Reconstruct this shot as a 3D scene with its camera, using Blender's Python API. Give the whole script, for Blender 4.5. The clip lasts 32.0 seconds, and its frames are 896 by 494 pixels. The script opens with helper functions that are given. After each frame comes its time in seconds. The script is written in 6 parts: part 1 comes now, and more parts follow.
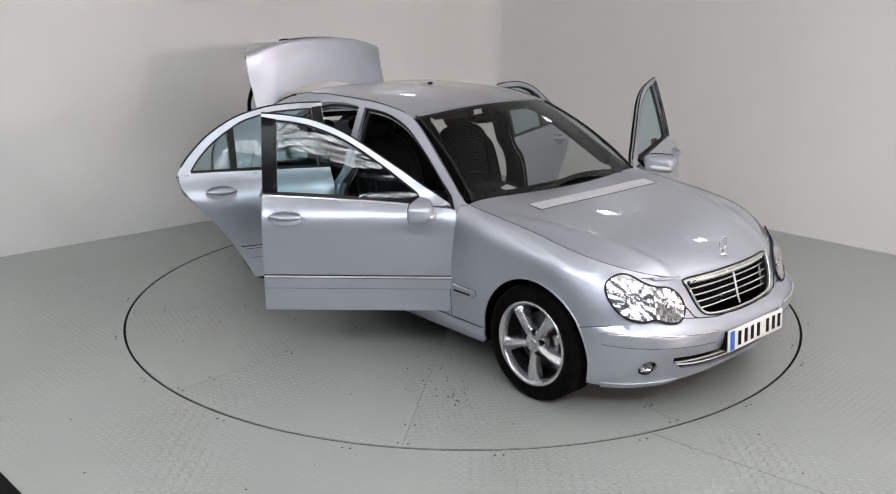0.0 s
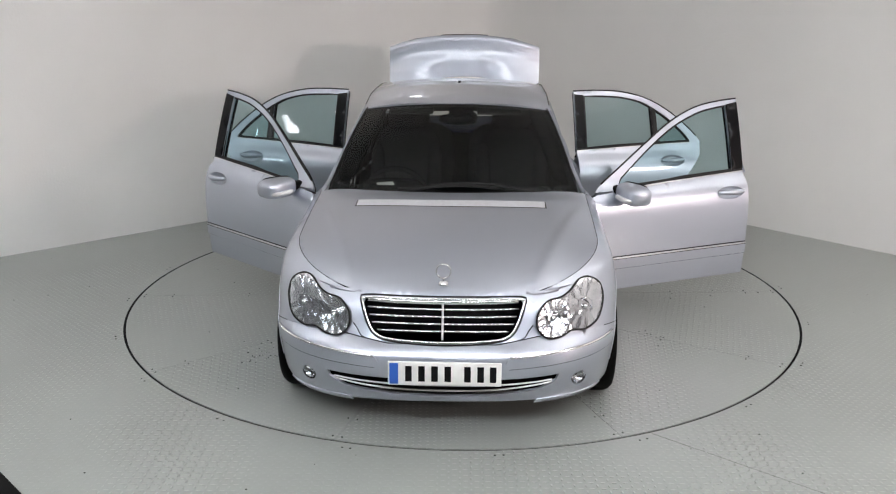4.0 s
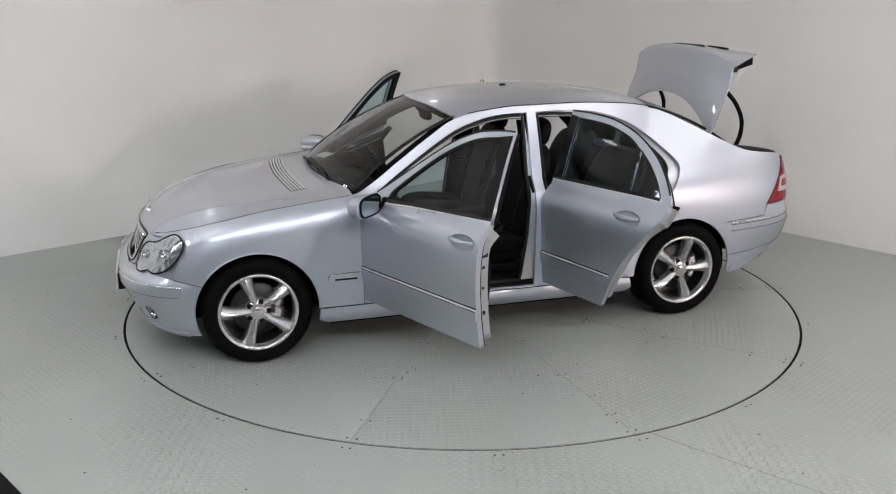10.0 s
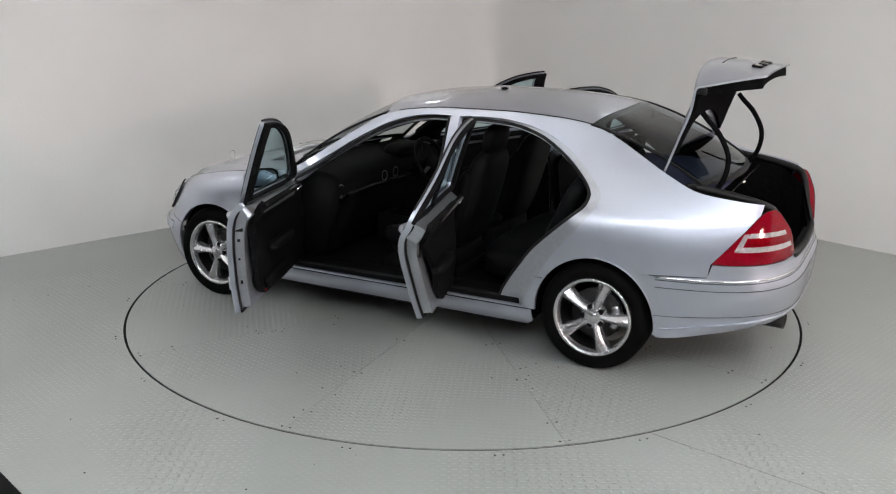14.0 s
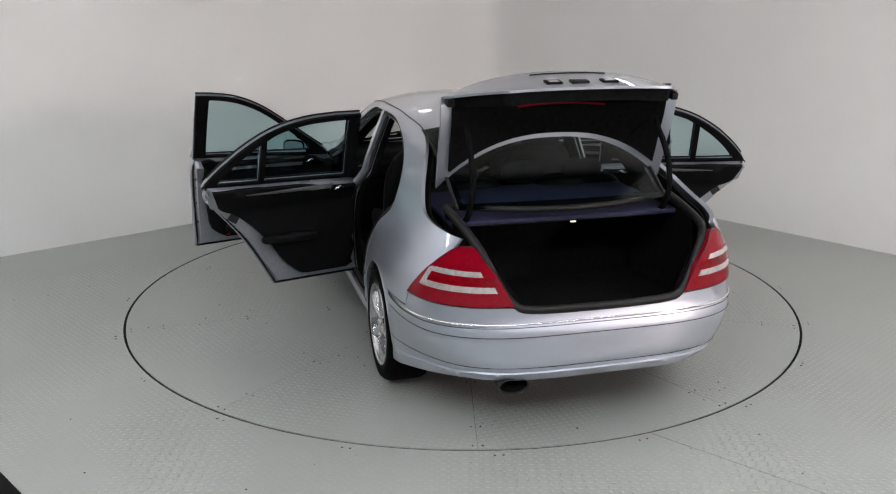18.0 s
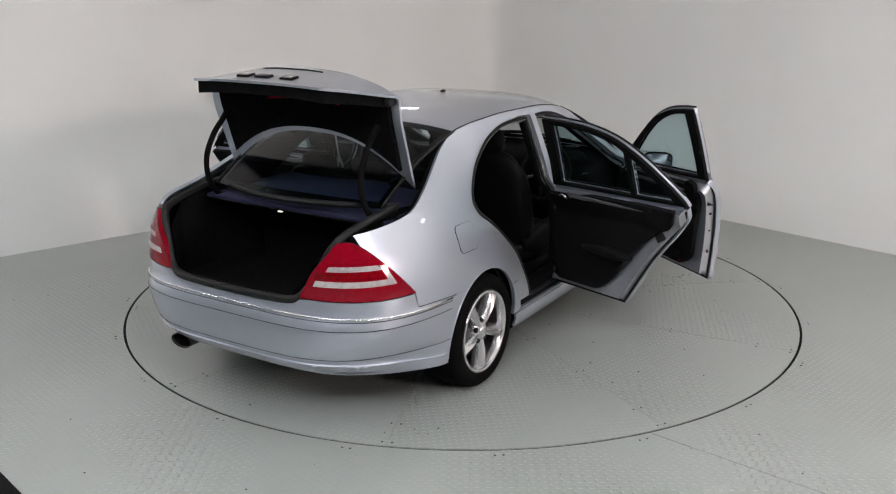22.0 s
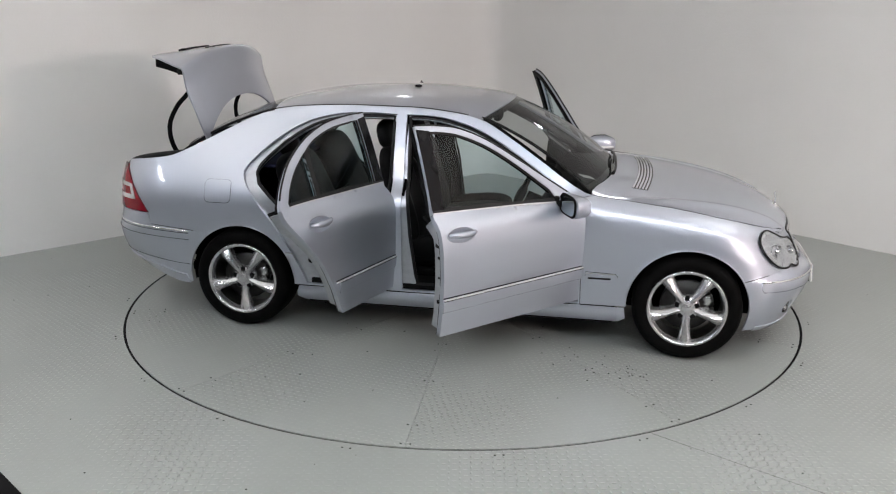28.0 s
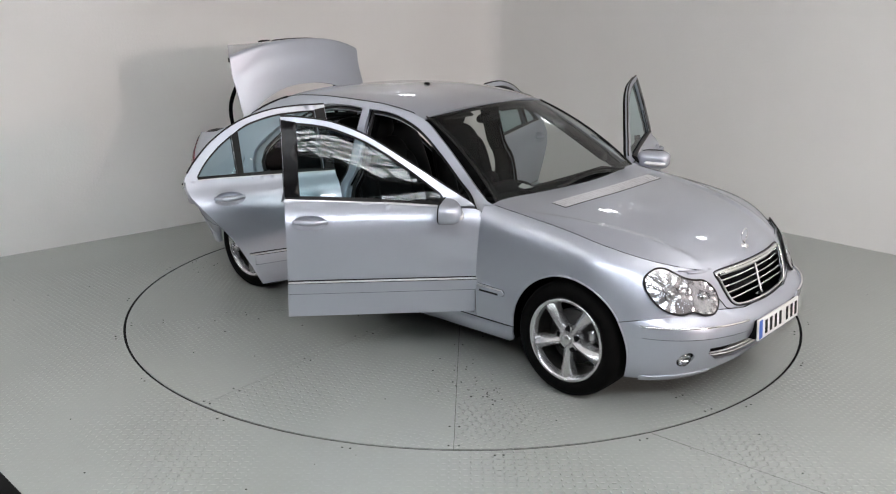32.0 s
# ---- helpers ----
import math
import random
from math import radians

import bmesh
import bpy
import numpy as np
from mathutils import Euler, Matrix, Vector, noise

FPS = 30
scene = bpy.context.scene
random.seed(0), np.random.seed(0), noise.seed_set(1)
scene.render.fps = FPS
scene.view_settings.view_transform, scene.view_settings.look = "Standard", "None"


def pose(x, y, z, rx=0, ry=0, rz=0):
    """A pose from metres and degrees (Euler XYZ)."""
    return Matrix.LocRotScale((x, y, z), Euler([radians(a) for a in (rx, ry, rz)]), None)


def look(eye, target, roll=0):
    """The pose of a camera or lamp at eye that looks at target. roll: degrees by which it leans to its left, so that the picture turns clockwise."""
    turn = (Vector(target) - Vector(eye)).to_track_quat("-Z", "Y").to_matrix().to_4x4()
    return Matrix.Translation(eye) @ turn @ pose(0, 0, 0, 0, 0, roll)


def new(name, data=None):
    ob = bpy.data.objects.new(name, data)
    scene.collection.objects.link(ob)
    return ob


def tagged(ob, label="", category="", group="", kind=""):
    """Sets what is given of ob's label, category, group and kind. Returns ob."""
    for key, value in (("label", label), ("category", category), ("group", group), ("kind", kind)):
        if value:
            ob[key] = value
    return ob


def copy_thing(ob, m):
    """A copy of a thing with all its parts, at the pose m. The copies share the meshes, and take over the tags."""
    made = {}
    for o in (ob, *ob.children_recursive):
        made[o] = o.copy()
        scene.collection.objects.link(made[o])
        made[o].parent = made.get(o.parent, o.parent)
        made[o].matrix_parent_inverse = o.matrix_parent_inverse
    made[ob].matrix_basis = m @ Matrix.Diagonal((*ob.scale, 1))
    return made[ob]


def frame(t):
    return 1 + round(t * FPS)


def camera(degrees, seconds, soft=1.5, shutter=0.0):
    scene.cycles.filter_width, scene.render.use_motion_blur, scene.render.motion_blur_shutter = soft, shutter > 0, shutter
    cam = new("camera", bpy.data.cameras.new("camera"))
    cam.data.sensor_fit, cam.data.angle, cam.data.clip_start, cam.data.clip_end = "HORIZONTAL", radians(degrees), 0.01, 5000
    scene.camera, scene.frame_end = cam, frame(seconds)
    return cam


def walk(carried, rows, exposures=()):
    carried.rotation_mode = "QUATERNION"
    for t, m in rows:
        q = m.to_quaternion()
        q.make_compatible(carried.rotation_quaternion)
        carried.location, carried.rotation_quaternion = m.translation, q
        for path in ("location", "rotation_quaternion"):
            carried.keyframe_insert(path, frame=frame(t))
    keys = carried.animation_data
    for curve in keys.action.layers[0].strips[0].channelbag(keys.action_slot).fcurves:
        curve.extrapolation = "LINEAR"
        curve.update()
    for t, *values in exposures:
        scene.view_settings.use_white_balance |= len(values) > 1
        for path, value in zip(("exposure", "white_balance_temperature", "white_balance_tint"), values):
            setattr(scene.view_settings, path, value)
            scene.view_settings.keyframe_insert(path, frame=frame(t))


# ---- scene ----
# ---- camera: stands still; the platform turns ----
cam = camera(52.07, 32.0, soft=1.15)
EYE = pose(0.0, -6.111, 2.109, 73.87, 0.0, 0.88) @ pose(0, 0, 0, 0, 0, 0.137)
walk(cam, [(0.0, EYE), (32.0, EYE)])

# ---- light ----
world = bpy.data.worlds.new("world")
scene.world = world
world.use_nodes = True
world.node_tree.nodes["Background"].inputs[0].default_value = (0.8, 0.85, 0.9, 1)
world.node_tree.nodes["Background"].inputs[1].default_value = 0.05
scene.view_settings.exposure = 0.0


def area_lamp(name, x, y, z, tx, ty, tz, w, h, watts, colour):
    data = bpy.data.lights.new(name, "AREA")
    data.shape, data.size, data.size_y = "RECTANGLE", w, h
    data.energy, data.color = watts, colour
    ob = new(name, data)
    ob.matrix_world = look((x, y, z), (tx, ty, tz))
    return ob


# a soft light on a stand beside the view, far enough for clear shadows on the wall
area_lamp("soft_light", 7.4, -6.8, 2.75, -1.5, 1.2, 1.2, 0.75, 0.75, 250, (1.0, 0.83, 0.785))

# two long unseen fill lights, added to brighten the room off the white ceiling
area_lamp("fill_light", -4.3, -2.8, 2.7, -4.3, -2.9, 4.6, 2.4, 0.5, 130, (1.0, 0.965, 0.94))
area_lamp("fill_light", 4.3, -2.6, 2.7, 4.3, -2.7, 4.6, 2.4, 0.5, 180, (1.0, 0.965, 0.94))

# ---- materials ----
MATS = {}


def nodes_of(name, colour, rough=0.5, metal=0.0, **more):
    m = bpy.data.materials.new(name)
    m.use_nodes = True
    nt = m.node_tree
    b = nt.nodes["Principled BSDF"]
    b.inputs["Base Color"].default_value = (*colour, 1)
    b.inputs["Roughness"].default_value = rough
    b.inputs["Metallic"].default_value = metal
    for k, v in more.items():
        b.inputs[k.replace("_", " ")].default_value = v
    MATS[name] = m
    return m, nt, b


def add(nt, kind, **inputs):
    n = nt.nodes.new(kind)
    for k, v in inputs.items():
        n.inputs[k.replace("_", " ")].default_value = v
    return n


def vary(nt, b, colour, scale, amount, rough=None, rough_amount=0.0, bump=0.0, bump_scale=80.0, detail=4.0, relief=0.0012):
    """Two scales of noise in colour, roughness and relief, in the thing's own metres."""
    co = nt.nodes.new("ShaderNodeTexCoord")
    big = add(nt, "ShaderNodeTexNoise", Scale=scale, Detail=detail)
    nt.links.new(co.outputs["Object"], big.inputs["Vector"])
    ramp = nt.nodes.new("ShaderNodeMapRange")
    ramp.inputs["From Min"].default_value, ramp.inputs["From Max"].default_value = 0.3, 0.7
    ramp.inputs["To Min"].default_value, ramp.inputs["To Max"].default_value = 1 - amount, 1 + amount
    nt.links.new(big.outputs["Fac"], ramp.inputs["Value"])
    mul = nt.nodes.new("ShaderNodeVectorMath")
    mul.operation = "SCALE"
    mul.inputs[0].default_value = colour
    nt.links.new(ramp.outputs["Result"], mul.inputs["Scale"])
    nt.links.new(mul.outputs["Vector"], b.inputs["Base Color"])
    if rough is not None and rough_amount:
        r2 = nt.nodes.new("ShaderNodeMapRange")
        r2.inputs["From Min"].default_value, r2.inputs["From Max"].default_value = 0.3, 0.7
        r2.inputs["To Min"].default_value, r2.inputs["To Max"].default_value = rough - rough_amount, rough + rough_amount
        nt.links.new(big.outputs["Fac"], r2.inputs["Value"])
        nt.links.new(r2.outputs["Result"], b.inputs["Roughness"])
    if bump:
        fine = add(nt, "ShaderNodeTexNoise", Scale=bump_scale, Detail=3.0)
        nt.links.new(co.outputs["Object"], fine.inputs["Vector"])
        bp = add(nt, "ShaderNodeBump", Strength=bump, Distance=relief)
        nt.links.new(fine.outputs["Fac"], bp.inputs["Height"])
        nt.links.new(bp.outputs["Normal"], b.inputs["Normal"])
    return co, big


def simple(name, colour, rough, metal=0.0, scale=6.0, amount=0.08, bump=0.0, bump_scale=120.0, rough_amount=0.0, **more):
    m, nt, b = nodes_of(name, colour, rough, metal, **more)
    vary(nt, b, colour, scale, amount, rough, rough_amount, bump, bump_scale)
    return m


PAINT = simple("silver_paint", (0.45, 0.478, 0.548), 0.38, 0.78, 900.0, 0.05, 0.02, 1500.0, Coat_Weight=1.0, Coat_Roughness=0.02)
PAINT_INNER = simple("silver_inner_paint", (0.40, 0.415, 0.45), 0.30, 0.75, 40.0, 0.06)
CHROME = simple("chrome", (0.80, 0.80, 0.80), 0.09, 1.0, 20.0, 0.03)
TRIMCHROME = simple("satin_chrome", (0.80, 0.80, 0.82), 0.22, 0.35, 30.0, 0.04)
ALLOY = simple("alloy", (0.50, 0.50, 0.51), 0.26, 0.8, 60.0, 0.05, 0.02, 600.0)
MIRROR = simple("mirror_silver", (0.26, 0.29, 0.31), 0.02, 1.0, 20.0, 0.02)
STEEL = simple("brake_steel", (0.045, 0.044, 0.043), 0.45, 0.8, 30.0, 0.15, 0.1, 200.0)
RUBBER = simple("tyre_rubber", (0.0035, 0.0035, 0.0035), 0.7, 0.0, 14.0, 0.2, 0.3, 220.0, Specular_IOR_Level=0.04)
SEAL = simple("black_seal", (0.008, 0.008, 0.0085), 0.5, 0.0, 30.0, 0.15, 0.1, 250.0, Specular_IOR_Level=0.25)
GLOSSBLACK = simple("gloss_black", (0.005, 0.005, 0.006), 0.22, 0.0, 30.0, 0.1, Specular_IOR_Level=0.15)
TRIMBLACK = simple("black_plastic", (0.0055, 0.0055, 0.006), 0.62, 0.0, 12.0, 0.2, 0.0, 150.0, Specular_IOR_Level=0.06)
LEATHER = simple("black_leather", (0.007, 0.007, 0.0075), 0.48, 0.0, 9.0, 0.25, 0.0, 120.0, Specular_IOR_Level=0.06)
CARPET = simple("black_carpet", (0.006, 0.006, 0.0065), 0.95, 0.0, 40.0, 0.3, 0.0, 600.0, Specular_IOR_Level=0.03)
HEADLINER = simple("grey_headliner", (0.05, 0.05, 0.052), 0.9, 0.0, 40.0, 0.1, 0.0, 600.0)
ALUTRIM = simple("satin_trim", (0.11, 0.108, 0.113), 0.5, 0.25, 30.0, 0.10)
WHITEPLASTIC = simple("plate_white", (0.72, 0.72, 0.70), 0.35, 0.0, 30.0, 0.04)
BLUEPLASTIC = simple("plate_blue", (0.02, 0.10, 0.45), 0.35, 0.0, 30.0, 0.06)
REDLENS = simple("red_lens", (0.20, 0.002, 0.010), 0.07, 0.0, 60.0, 0.10, 0.01, 90.0, Specular_IOR_Level=0.28)
DARKRED = simple("dark_red_lens", (0.17, 0.001, 0.005), 0.08, 0.0, 50.0, 0.25, Specular_IOR_Level=0.3)
CLEARLENS = simple("clear_lens_strip", (0.52, 0.47, 0.468), 0.12, 0.35, 45.0, 0.2, 0.2, 60.0, Specular_IOR_Level=0.5)
PAPER = simple("white_paper", (0.75, 0.75, 0.73), 0.7, 0.0, 20.0, 0.03)
REDLIGHT = simple("red_reflector", (0.5, 0.01, 0.01), 0.2, 0.0, 20.0, 0.05)
BRIGHTPLASTIC = simple("indicator_lens", (0.72, 0.72, 0.73), 0.15, 0.3, 40.0, 0.05)
NAVY = simple("dark_blue_shelf", (0.012, 0.012, 0.045), 0.85, 0.0, 30.0, 0.2, 0.0, 500.0)


def glass(name, tint, rough=0.0, least=0.06):
    """Thin pane: clear film mixed with a mirror by the angle of view, tinted."""
    m = bpy.data.materials.new(name)
    m.use_nodes = True
    nt = m.node_tree
    nt.nodes.clear()
    out = nt.nodes.new("ShaderNodeOutputMaterial")
    clear = nt.nodes.new("ShaderNodeBsdfTransparent")
    clear.inputs[0].default_value = (*tint, 1)
    gloss = nt.nodes.new("ShaderNodeBsdfGlossy")
    gloss.inputs["Roughness"].default_value = rough
    face = nt.nodes.new("ShaderNodeLayerWeight")
    face.inputs["Blend"].default_value = 0.5
    power = nt.nodes.new("ShaderNodeMath")
    power.operation = "POWER"
    power.inputs[1].default_value = 5.0
    nt.links.new(face.outputs["Facing"], power.inputs[0])
    fres = nt.nodes.new("ShaderNodeMapRange")
    fres.inputs["To Min"].default_value, fres.inputs["To Max"].default_value = least, 1.0
    nt.links.new(power.outputs[0], fres.inputs["Value"])
    mix = nt.nodes.new("ShaderNodeMixShader")
    nt.links.new(fres.outputs[0], mix.inputs[0])
    nt.links.new(clear.outputs[0], mix.inputs[1])
    nt.links.new(gloss.outputs[0], mix.inputs[2])
    nt.links.new(mix.outputs[0], out.inputs[0])
    MATS[name] = m
    return m


GLASS = glass("tinted_glass", (0.55, 0.71, 0.73), 0.0, 0.033)
SCREEN = glass("screen_glass", (0.60, 0.64, 0.63), 0.0, 0.028)
REARGLASS = glass("rear_screen_glass", (0.52, 0.62, 0.64), 0.0, 0.022)
LENS = glass("lamp_cover", (0.94, 0.95, 0.96))

# ---- mesh helpers ----


def part(name, bm, material, parent, label="", smooth=True):
    """Links a bmesh as one mesh object under a thing or a part."""
    me = bpy.data.meshes.new(name)
    bm.normal_update()
    for f in bm.faces:
        f.smooth = smooth
    bm.to_mesh(me)
    bm.free()
    me.materials.append(material)
    ob = new(name, me)
    if parent is not None:
        ob.parent = parent
    if label:
        ob["label"] = label
    return ob


def curve(*pts):
    """A smooth function through (x, y) points that does not overshoot."""
    pts = sorted(pts)
    xs = [p[0] for p in pts]
    ys = [p[1] for p in pts]
    n = len(xs)
    d = [(ys[i + 1] - ys[i]) / (xs[i + 1] - xs[i]) for i in range(n - 1)]
    m = [d[0]] + [0.0 if d[i - 1] * d[i] <= 0 else 2 * d[i - 1] * d[i] / (d[i - 1] + d[i]) for i in range(1, n - 1)] + [d[-1]]

    def f(x):
        if x <= xs[0]:
            return ys[0]
        if x >= xs[-1]:
            return ys[-1]
        i = 0
        while x > xs[i + 1]:
            i += 1
        h = xs[i + 1] - xs[i]
        t = (x - xs[i]) / h
        return ((1 + 2 * t) * (1 - t) ** 2 * ys[i] + t * (1 - t) ** 2 * h * m[i]
                + t * t * (3 - 2 * t) * ys[i + 1] + t * t * (t - 1) * h * m[i + 1])
    return f


def spline(pts, k=8):
    """Points along a smooth open line through pts."""
    out = []
    n = len(pts)
    for i in range(n - 1):
        a, b = Vector(pts[max(i - 1, 0)]), Vector(pts[i])
        c, e = Vector(pts[i + 1]), Vector(pts[min(i + 2, n - 1)])
        for j in range(k):
            t = j / k
            out.append(tuple(0.5 * ((2 * b) + (c - a) * t + (2 * a - 5 * b + 4 * c - e) * t * t + (3 * b - a - 3 * c + e) * t ** 3)))
    out.append(tuple(pts[-1]))
    return out


def closed_spline(pts, k=8):
    n = len(pts)
    out = []
    for i in range(n):
        a, b, c, e = (Vector(pts[(i + q) % n]) for q in (-1, 0, 1, 2))
        for j in range(k):
            t = j / k
            out.append(tuple(0.5 * ((2 * b) + (c - a) * t + (2 * a - 5 * b + 4 * c - e) * t * t + (3 * b - a - 3 * c + e) * t ** 3)))
    return out


def inside(p, loop):
    x, y = p
    r = False
    j = len(loop) - 1
    for i in range(len(loop)):
        xi, yi = loop[i]
        xj, yj = loop[j]
        if (yi > y) != (yj > y) and x < (xj - xi) * (y - yi) / (yj - yi) + xi:
            r = not r
        j = i
    return r


def densify(loop, step):
    out = []
    for i, p in enumerate(loop):
        q = loop[(i + 1) % len(loop)]
        d = math.hypot(q[0] - p[0], q[1] - p[1])
        if d < 1e-6:
            continue
        k = max(1, int(round(d / step)))
        out += [(p[0] + (q[0] - p[0]) * j / k, p[1] + (q[1] - p[1]) * j / k) for j in range(k)]
    return out


def flat_mesh(loop, holes=(), step=0.04):
    """Triangles that fill an outline with holes: points and faces in the plane."""
    from mathutils.geometry import delaunay_2d_cdt
    loops = [densify(l, step) for l in (loop, *holes)]
    pts, edges = [], []
    for l in loops:
        s = len(pts)
        pts += [Vector(p) for p in l]
        edges += [(s + i, s + (i + 1) % len(l)) for i in range(len(l))]
    us, vs = [p[0] for p in loops[0]], [p[1] for p in loops[0]]
    outline = [p for l in loops for p in l]
    nu = int((max(us) - min(us)) / step) + 1
    nv = int((max(vs) - min(vs)) / step) + 1
    cells = {}
    for p in outline:
        cells.setdefault((int(p[0] / step), int(p[1] / step)), []).append(p)
    for i in range(nu):
        for j in range(nv):
            p = (min(us) + (i + 0.5 + 0.25 * (j % 2)) * step, min(vs) + (j + 0.5) * step)
            if not inside(p, loops[0]) or any(inside(p, l) for l in loops[1:]):
                continue
            ci, cj = int(p[0] / step), int(p[1] / step)
            if any((q[0] - p[0]) ** 2 + (q[1] - p[1]) ** 2 < (0.45 * step) ** 2
                   for a in (-1, 0, 1) for b in (-1, 0, 1) for q in cells.get((ci + a, cj + b), ())):
                continue
            pts.append(Vector(p))
    v, e, f, *_ = delaunay_2d_cdt(pts, edges, [], 0, 1e-6)
    keep = []
    for t in f:
        c = (sum(v[i][0] for i in t) / len(t), sum(v[i][1] for i in t) / len(t))
        if inside(c, loops[0]) and not any(inside(c, l) for l in loops[1:]):
            keep.append(tuple(t))
    return [tuple(p) for p in v], keep


def skin(loop, fmap, side=1, holes=(), step=0.04, thick=0.0, origin=(0, 0, 0), lift=0.0, outward=None):
    """A sheet over an outline, laid on a surface: fmap(u, v) gives the point. thick: metal behind it."""
    pts, faces = flat_mesh(loop, holes, step)
    used = sorted({i for f in faces for i in f})
    idx = {o: k for k, o in enumerate(used)}
    co = []
    for i in used:
        p = Vector(fmap(*pts[i]))
        p.y *= side
        co.append(p - Vector(origin))
    tri = [[idx[i] for i in f] for f in faces]
    # face the sheet outward
    ref = Vector(outward) if outward else None
    nsum = Vector()
    for f in tri:
        n = (co[f[1]] - co[f[0]]).cross(co[f[2]] - co[f[0]])
        nsum += n if ref is None else n * 1.0
    goal = ref if ref is not None else Vector((0, side, 0))
    if nsum.dot(goal) < 0:
        tri = [f[::-1] for f in tri]
    nor = [Vector() for _ in co]
    for f in tri:
        n = (co[f[1]] - co[f[0]]).cross(co[f[2]] - co[f[0]])
        for i in f:
            nor[i] += n
    nor = [n.normalized() if n.length > 1e-12 else Vector((0, 0, 1)) for n in nor]
    bm = bmesh.new()
    a = [bm.verts.new(p + n * lift) for p, n in zip(co, nor)]
    for f in tri:
        bm.faces.new([a[i] for i in f])
    if thick:
        b = [bm.verts.new(p + n * (lift - thick)) for p, n in zip(co, nor)]
        for f in tri:
            bm.faces.new([b[i] for i in f[::-1]])
        edge = {}
        for f in tri:
            for i in range(len(f)):
                edge[(f[i], f[(i + 1) % len(f)])] = True
        for (i, j) in edge:
            if (j, i) not in edge:
                bm.faces.new([a[j], a[i], b[i], b[j]])
                e = bm.edges.get((a[i], a[j]))
                e.smooth = False
                e = bm.edges.get((b[i], b[j]))
                e.smooth = False
    return bm


def tube(bm, pts, r, k=8, caps=True, flat=1.0, up=(0, 0, 1)):
    """Adds a round bar along pts. r: a number or one for each point. flat squeezes it along up."""
    pts = [Vector(p) for p in pts]
    rr = r if isinstance(r, (list, tuple)) else [r] * len(pts)
    rings = []
    for i, p in enumerate(pts):
        t = (pts[min(i + 1, len(pts) - 1)] - pts[max(i - 1, 0)]).normalized()
        u = Vector(up) - t * t.dot(Vector(up))
        if u.length < 1e-4:
            u = t.orthogonal()
        u.normalize()
        w = t.cross(u)
        rings.append([bm.verts.new(p + (u * math.cos(2 * math.pi * j / k) * flat + w * math.sin(2 * math.pi * j / k)) * rr[i]) for j in range(k)])
    for a, b in zip(rings, rings[1:]):
        for j in range(k):
            bm.faces.new([a[j], a[(j + 1) % k], b[(j + 1) % k], b[j]])
    if caps:
        bm.faces.new(rings[0][::-1])
        bm.faces.new(rings[-1])
    return bm


def lathe(bm, profile, k=48, m=None, closed=False):
    """Turns a profile of (radius, along y) round the y axis."""
    m = m or Matrix()
    rings = [[bm.verts.new(m @ Vector((r * math.cos(2 * math.pi * j / k), y, r * math.sin(2 * math.pi * j / k)))) for j in range(k)] for r, y in profile]
    pairs = list(zip(rings, rings[1:])) + ([(rings[-1], rings[0])] if closed else [])
    for a, b in pairs:
        for j in range(k):
            bm.faces.new([a[j], b[j], b[(j + 1) % k], a[(j + 1) % k]])
    return rings


def block(bm, x0, x1, y0, y1, z0, z1, m=None, bevel=0.0, segments=2):
    """Adds a box, its edges rounded."""
    t = bmesh.new()
    bmesh.ops.create_cube(t, size=1.0)
    for v in t.verts:
        v.co = Vector(((x0 + x1) / 2 + v.co.x * (x1 - x0), (y0 + y1) / 2 + v.co.y * (y1 - y0), (z0 + z1) / 2 + v.co.z * (z1 - z0)))
    if bevel:
        bmesh.ops.bevel(t, geom=list(t.edges), offset=bevel, segments=segments, profile=0.5, affect="EDGES")
    if m is not None:
        bmesh.ops.transform(t, matrix=m, verts=t.verts)
    join(bm, t)
    return bm


def join(bm, t):
    vs = [bm.verts.new(v.co) for v in t.verts]
    t.verts.index_update()
    for f in t.faces:
        try:
            bm.faces.new([vs[v.index] for v in f.verts])
        except ValueError:
            pass
    t.free()


def cushion(bm, x0, x1, y0, y1, z0, z1, n=2.6, m=None, ku=20, kv=10):
    """A pillow-like rounded box (superellipsoid)."""
    cx, cy, cz = (x0 + x1) / 2, (y0 + y1) / 2, (z0 + z1) / 2
    ax, ay, az = (x1 - x0) / 2, (y1 - y0) / 2, (z1 - z0) / 2

    def pw(c):
        return math.copysign(abs(c) ** (2 / n), c)
    m = m or Matrix()
    rows = []
    for j in range(1, kv):
        v = -math.pi / 2 + math.pi * j / kv
        rows.append([bm.verts.new(m @ Vector((cx + ax * pw(math.cos(v)) * pw(math.cos(u)), cy + ay * pw(math.cos(v)) * pw(math.sin(u)), cz + az * pw(math.sin(v)))))
                     for u in (2 * math.pi * i / ku for i in range(ku))])
    lo, hi = bm.verts.new(m @ Vector((cx, cy, cz - az))), bm.verts.new(m @ Vector((cx, cy, cz + az)))
    for a, b in zip(rows, rows[1:]):
        for i in range(ku):
            bm.faces.new([a[i], a[(i + 1) % ku], b[(i + 1) % ku], b[i]])
    for i in range(ku):
        bm.faces.new([rows[0][(i + 1) % ku], rows[0][i], lo])
        bm.faces.new([rows[-1][i], rows[-1][(i + 1) % ku], hi])
    return bm

# ---- the room ----
R_TABLE = 2.244


def wall_material(name, colour, amount, bump=0.25):
    m, nt, b = nodes_of(name, colour, 0.75)
    vary(nt, b, colour, 0.7, amount, 0.75, 0.05, bump, 60.0, relief=0.006)
    return m


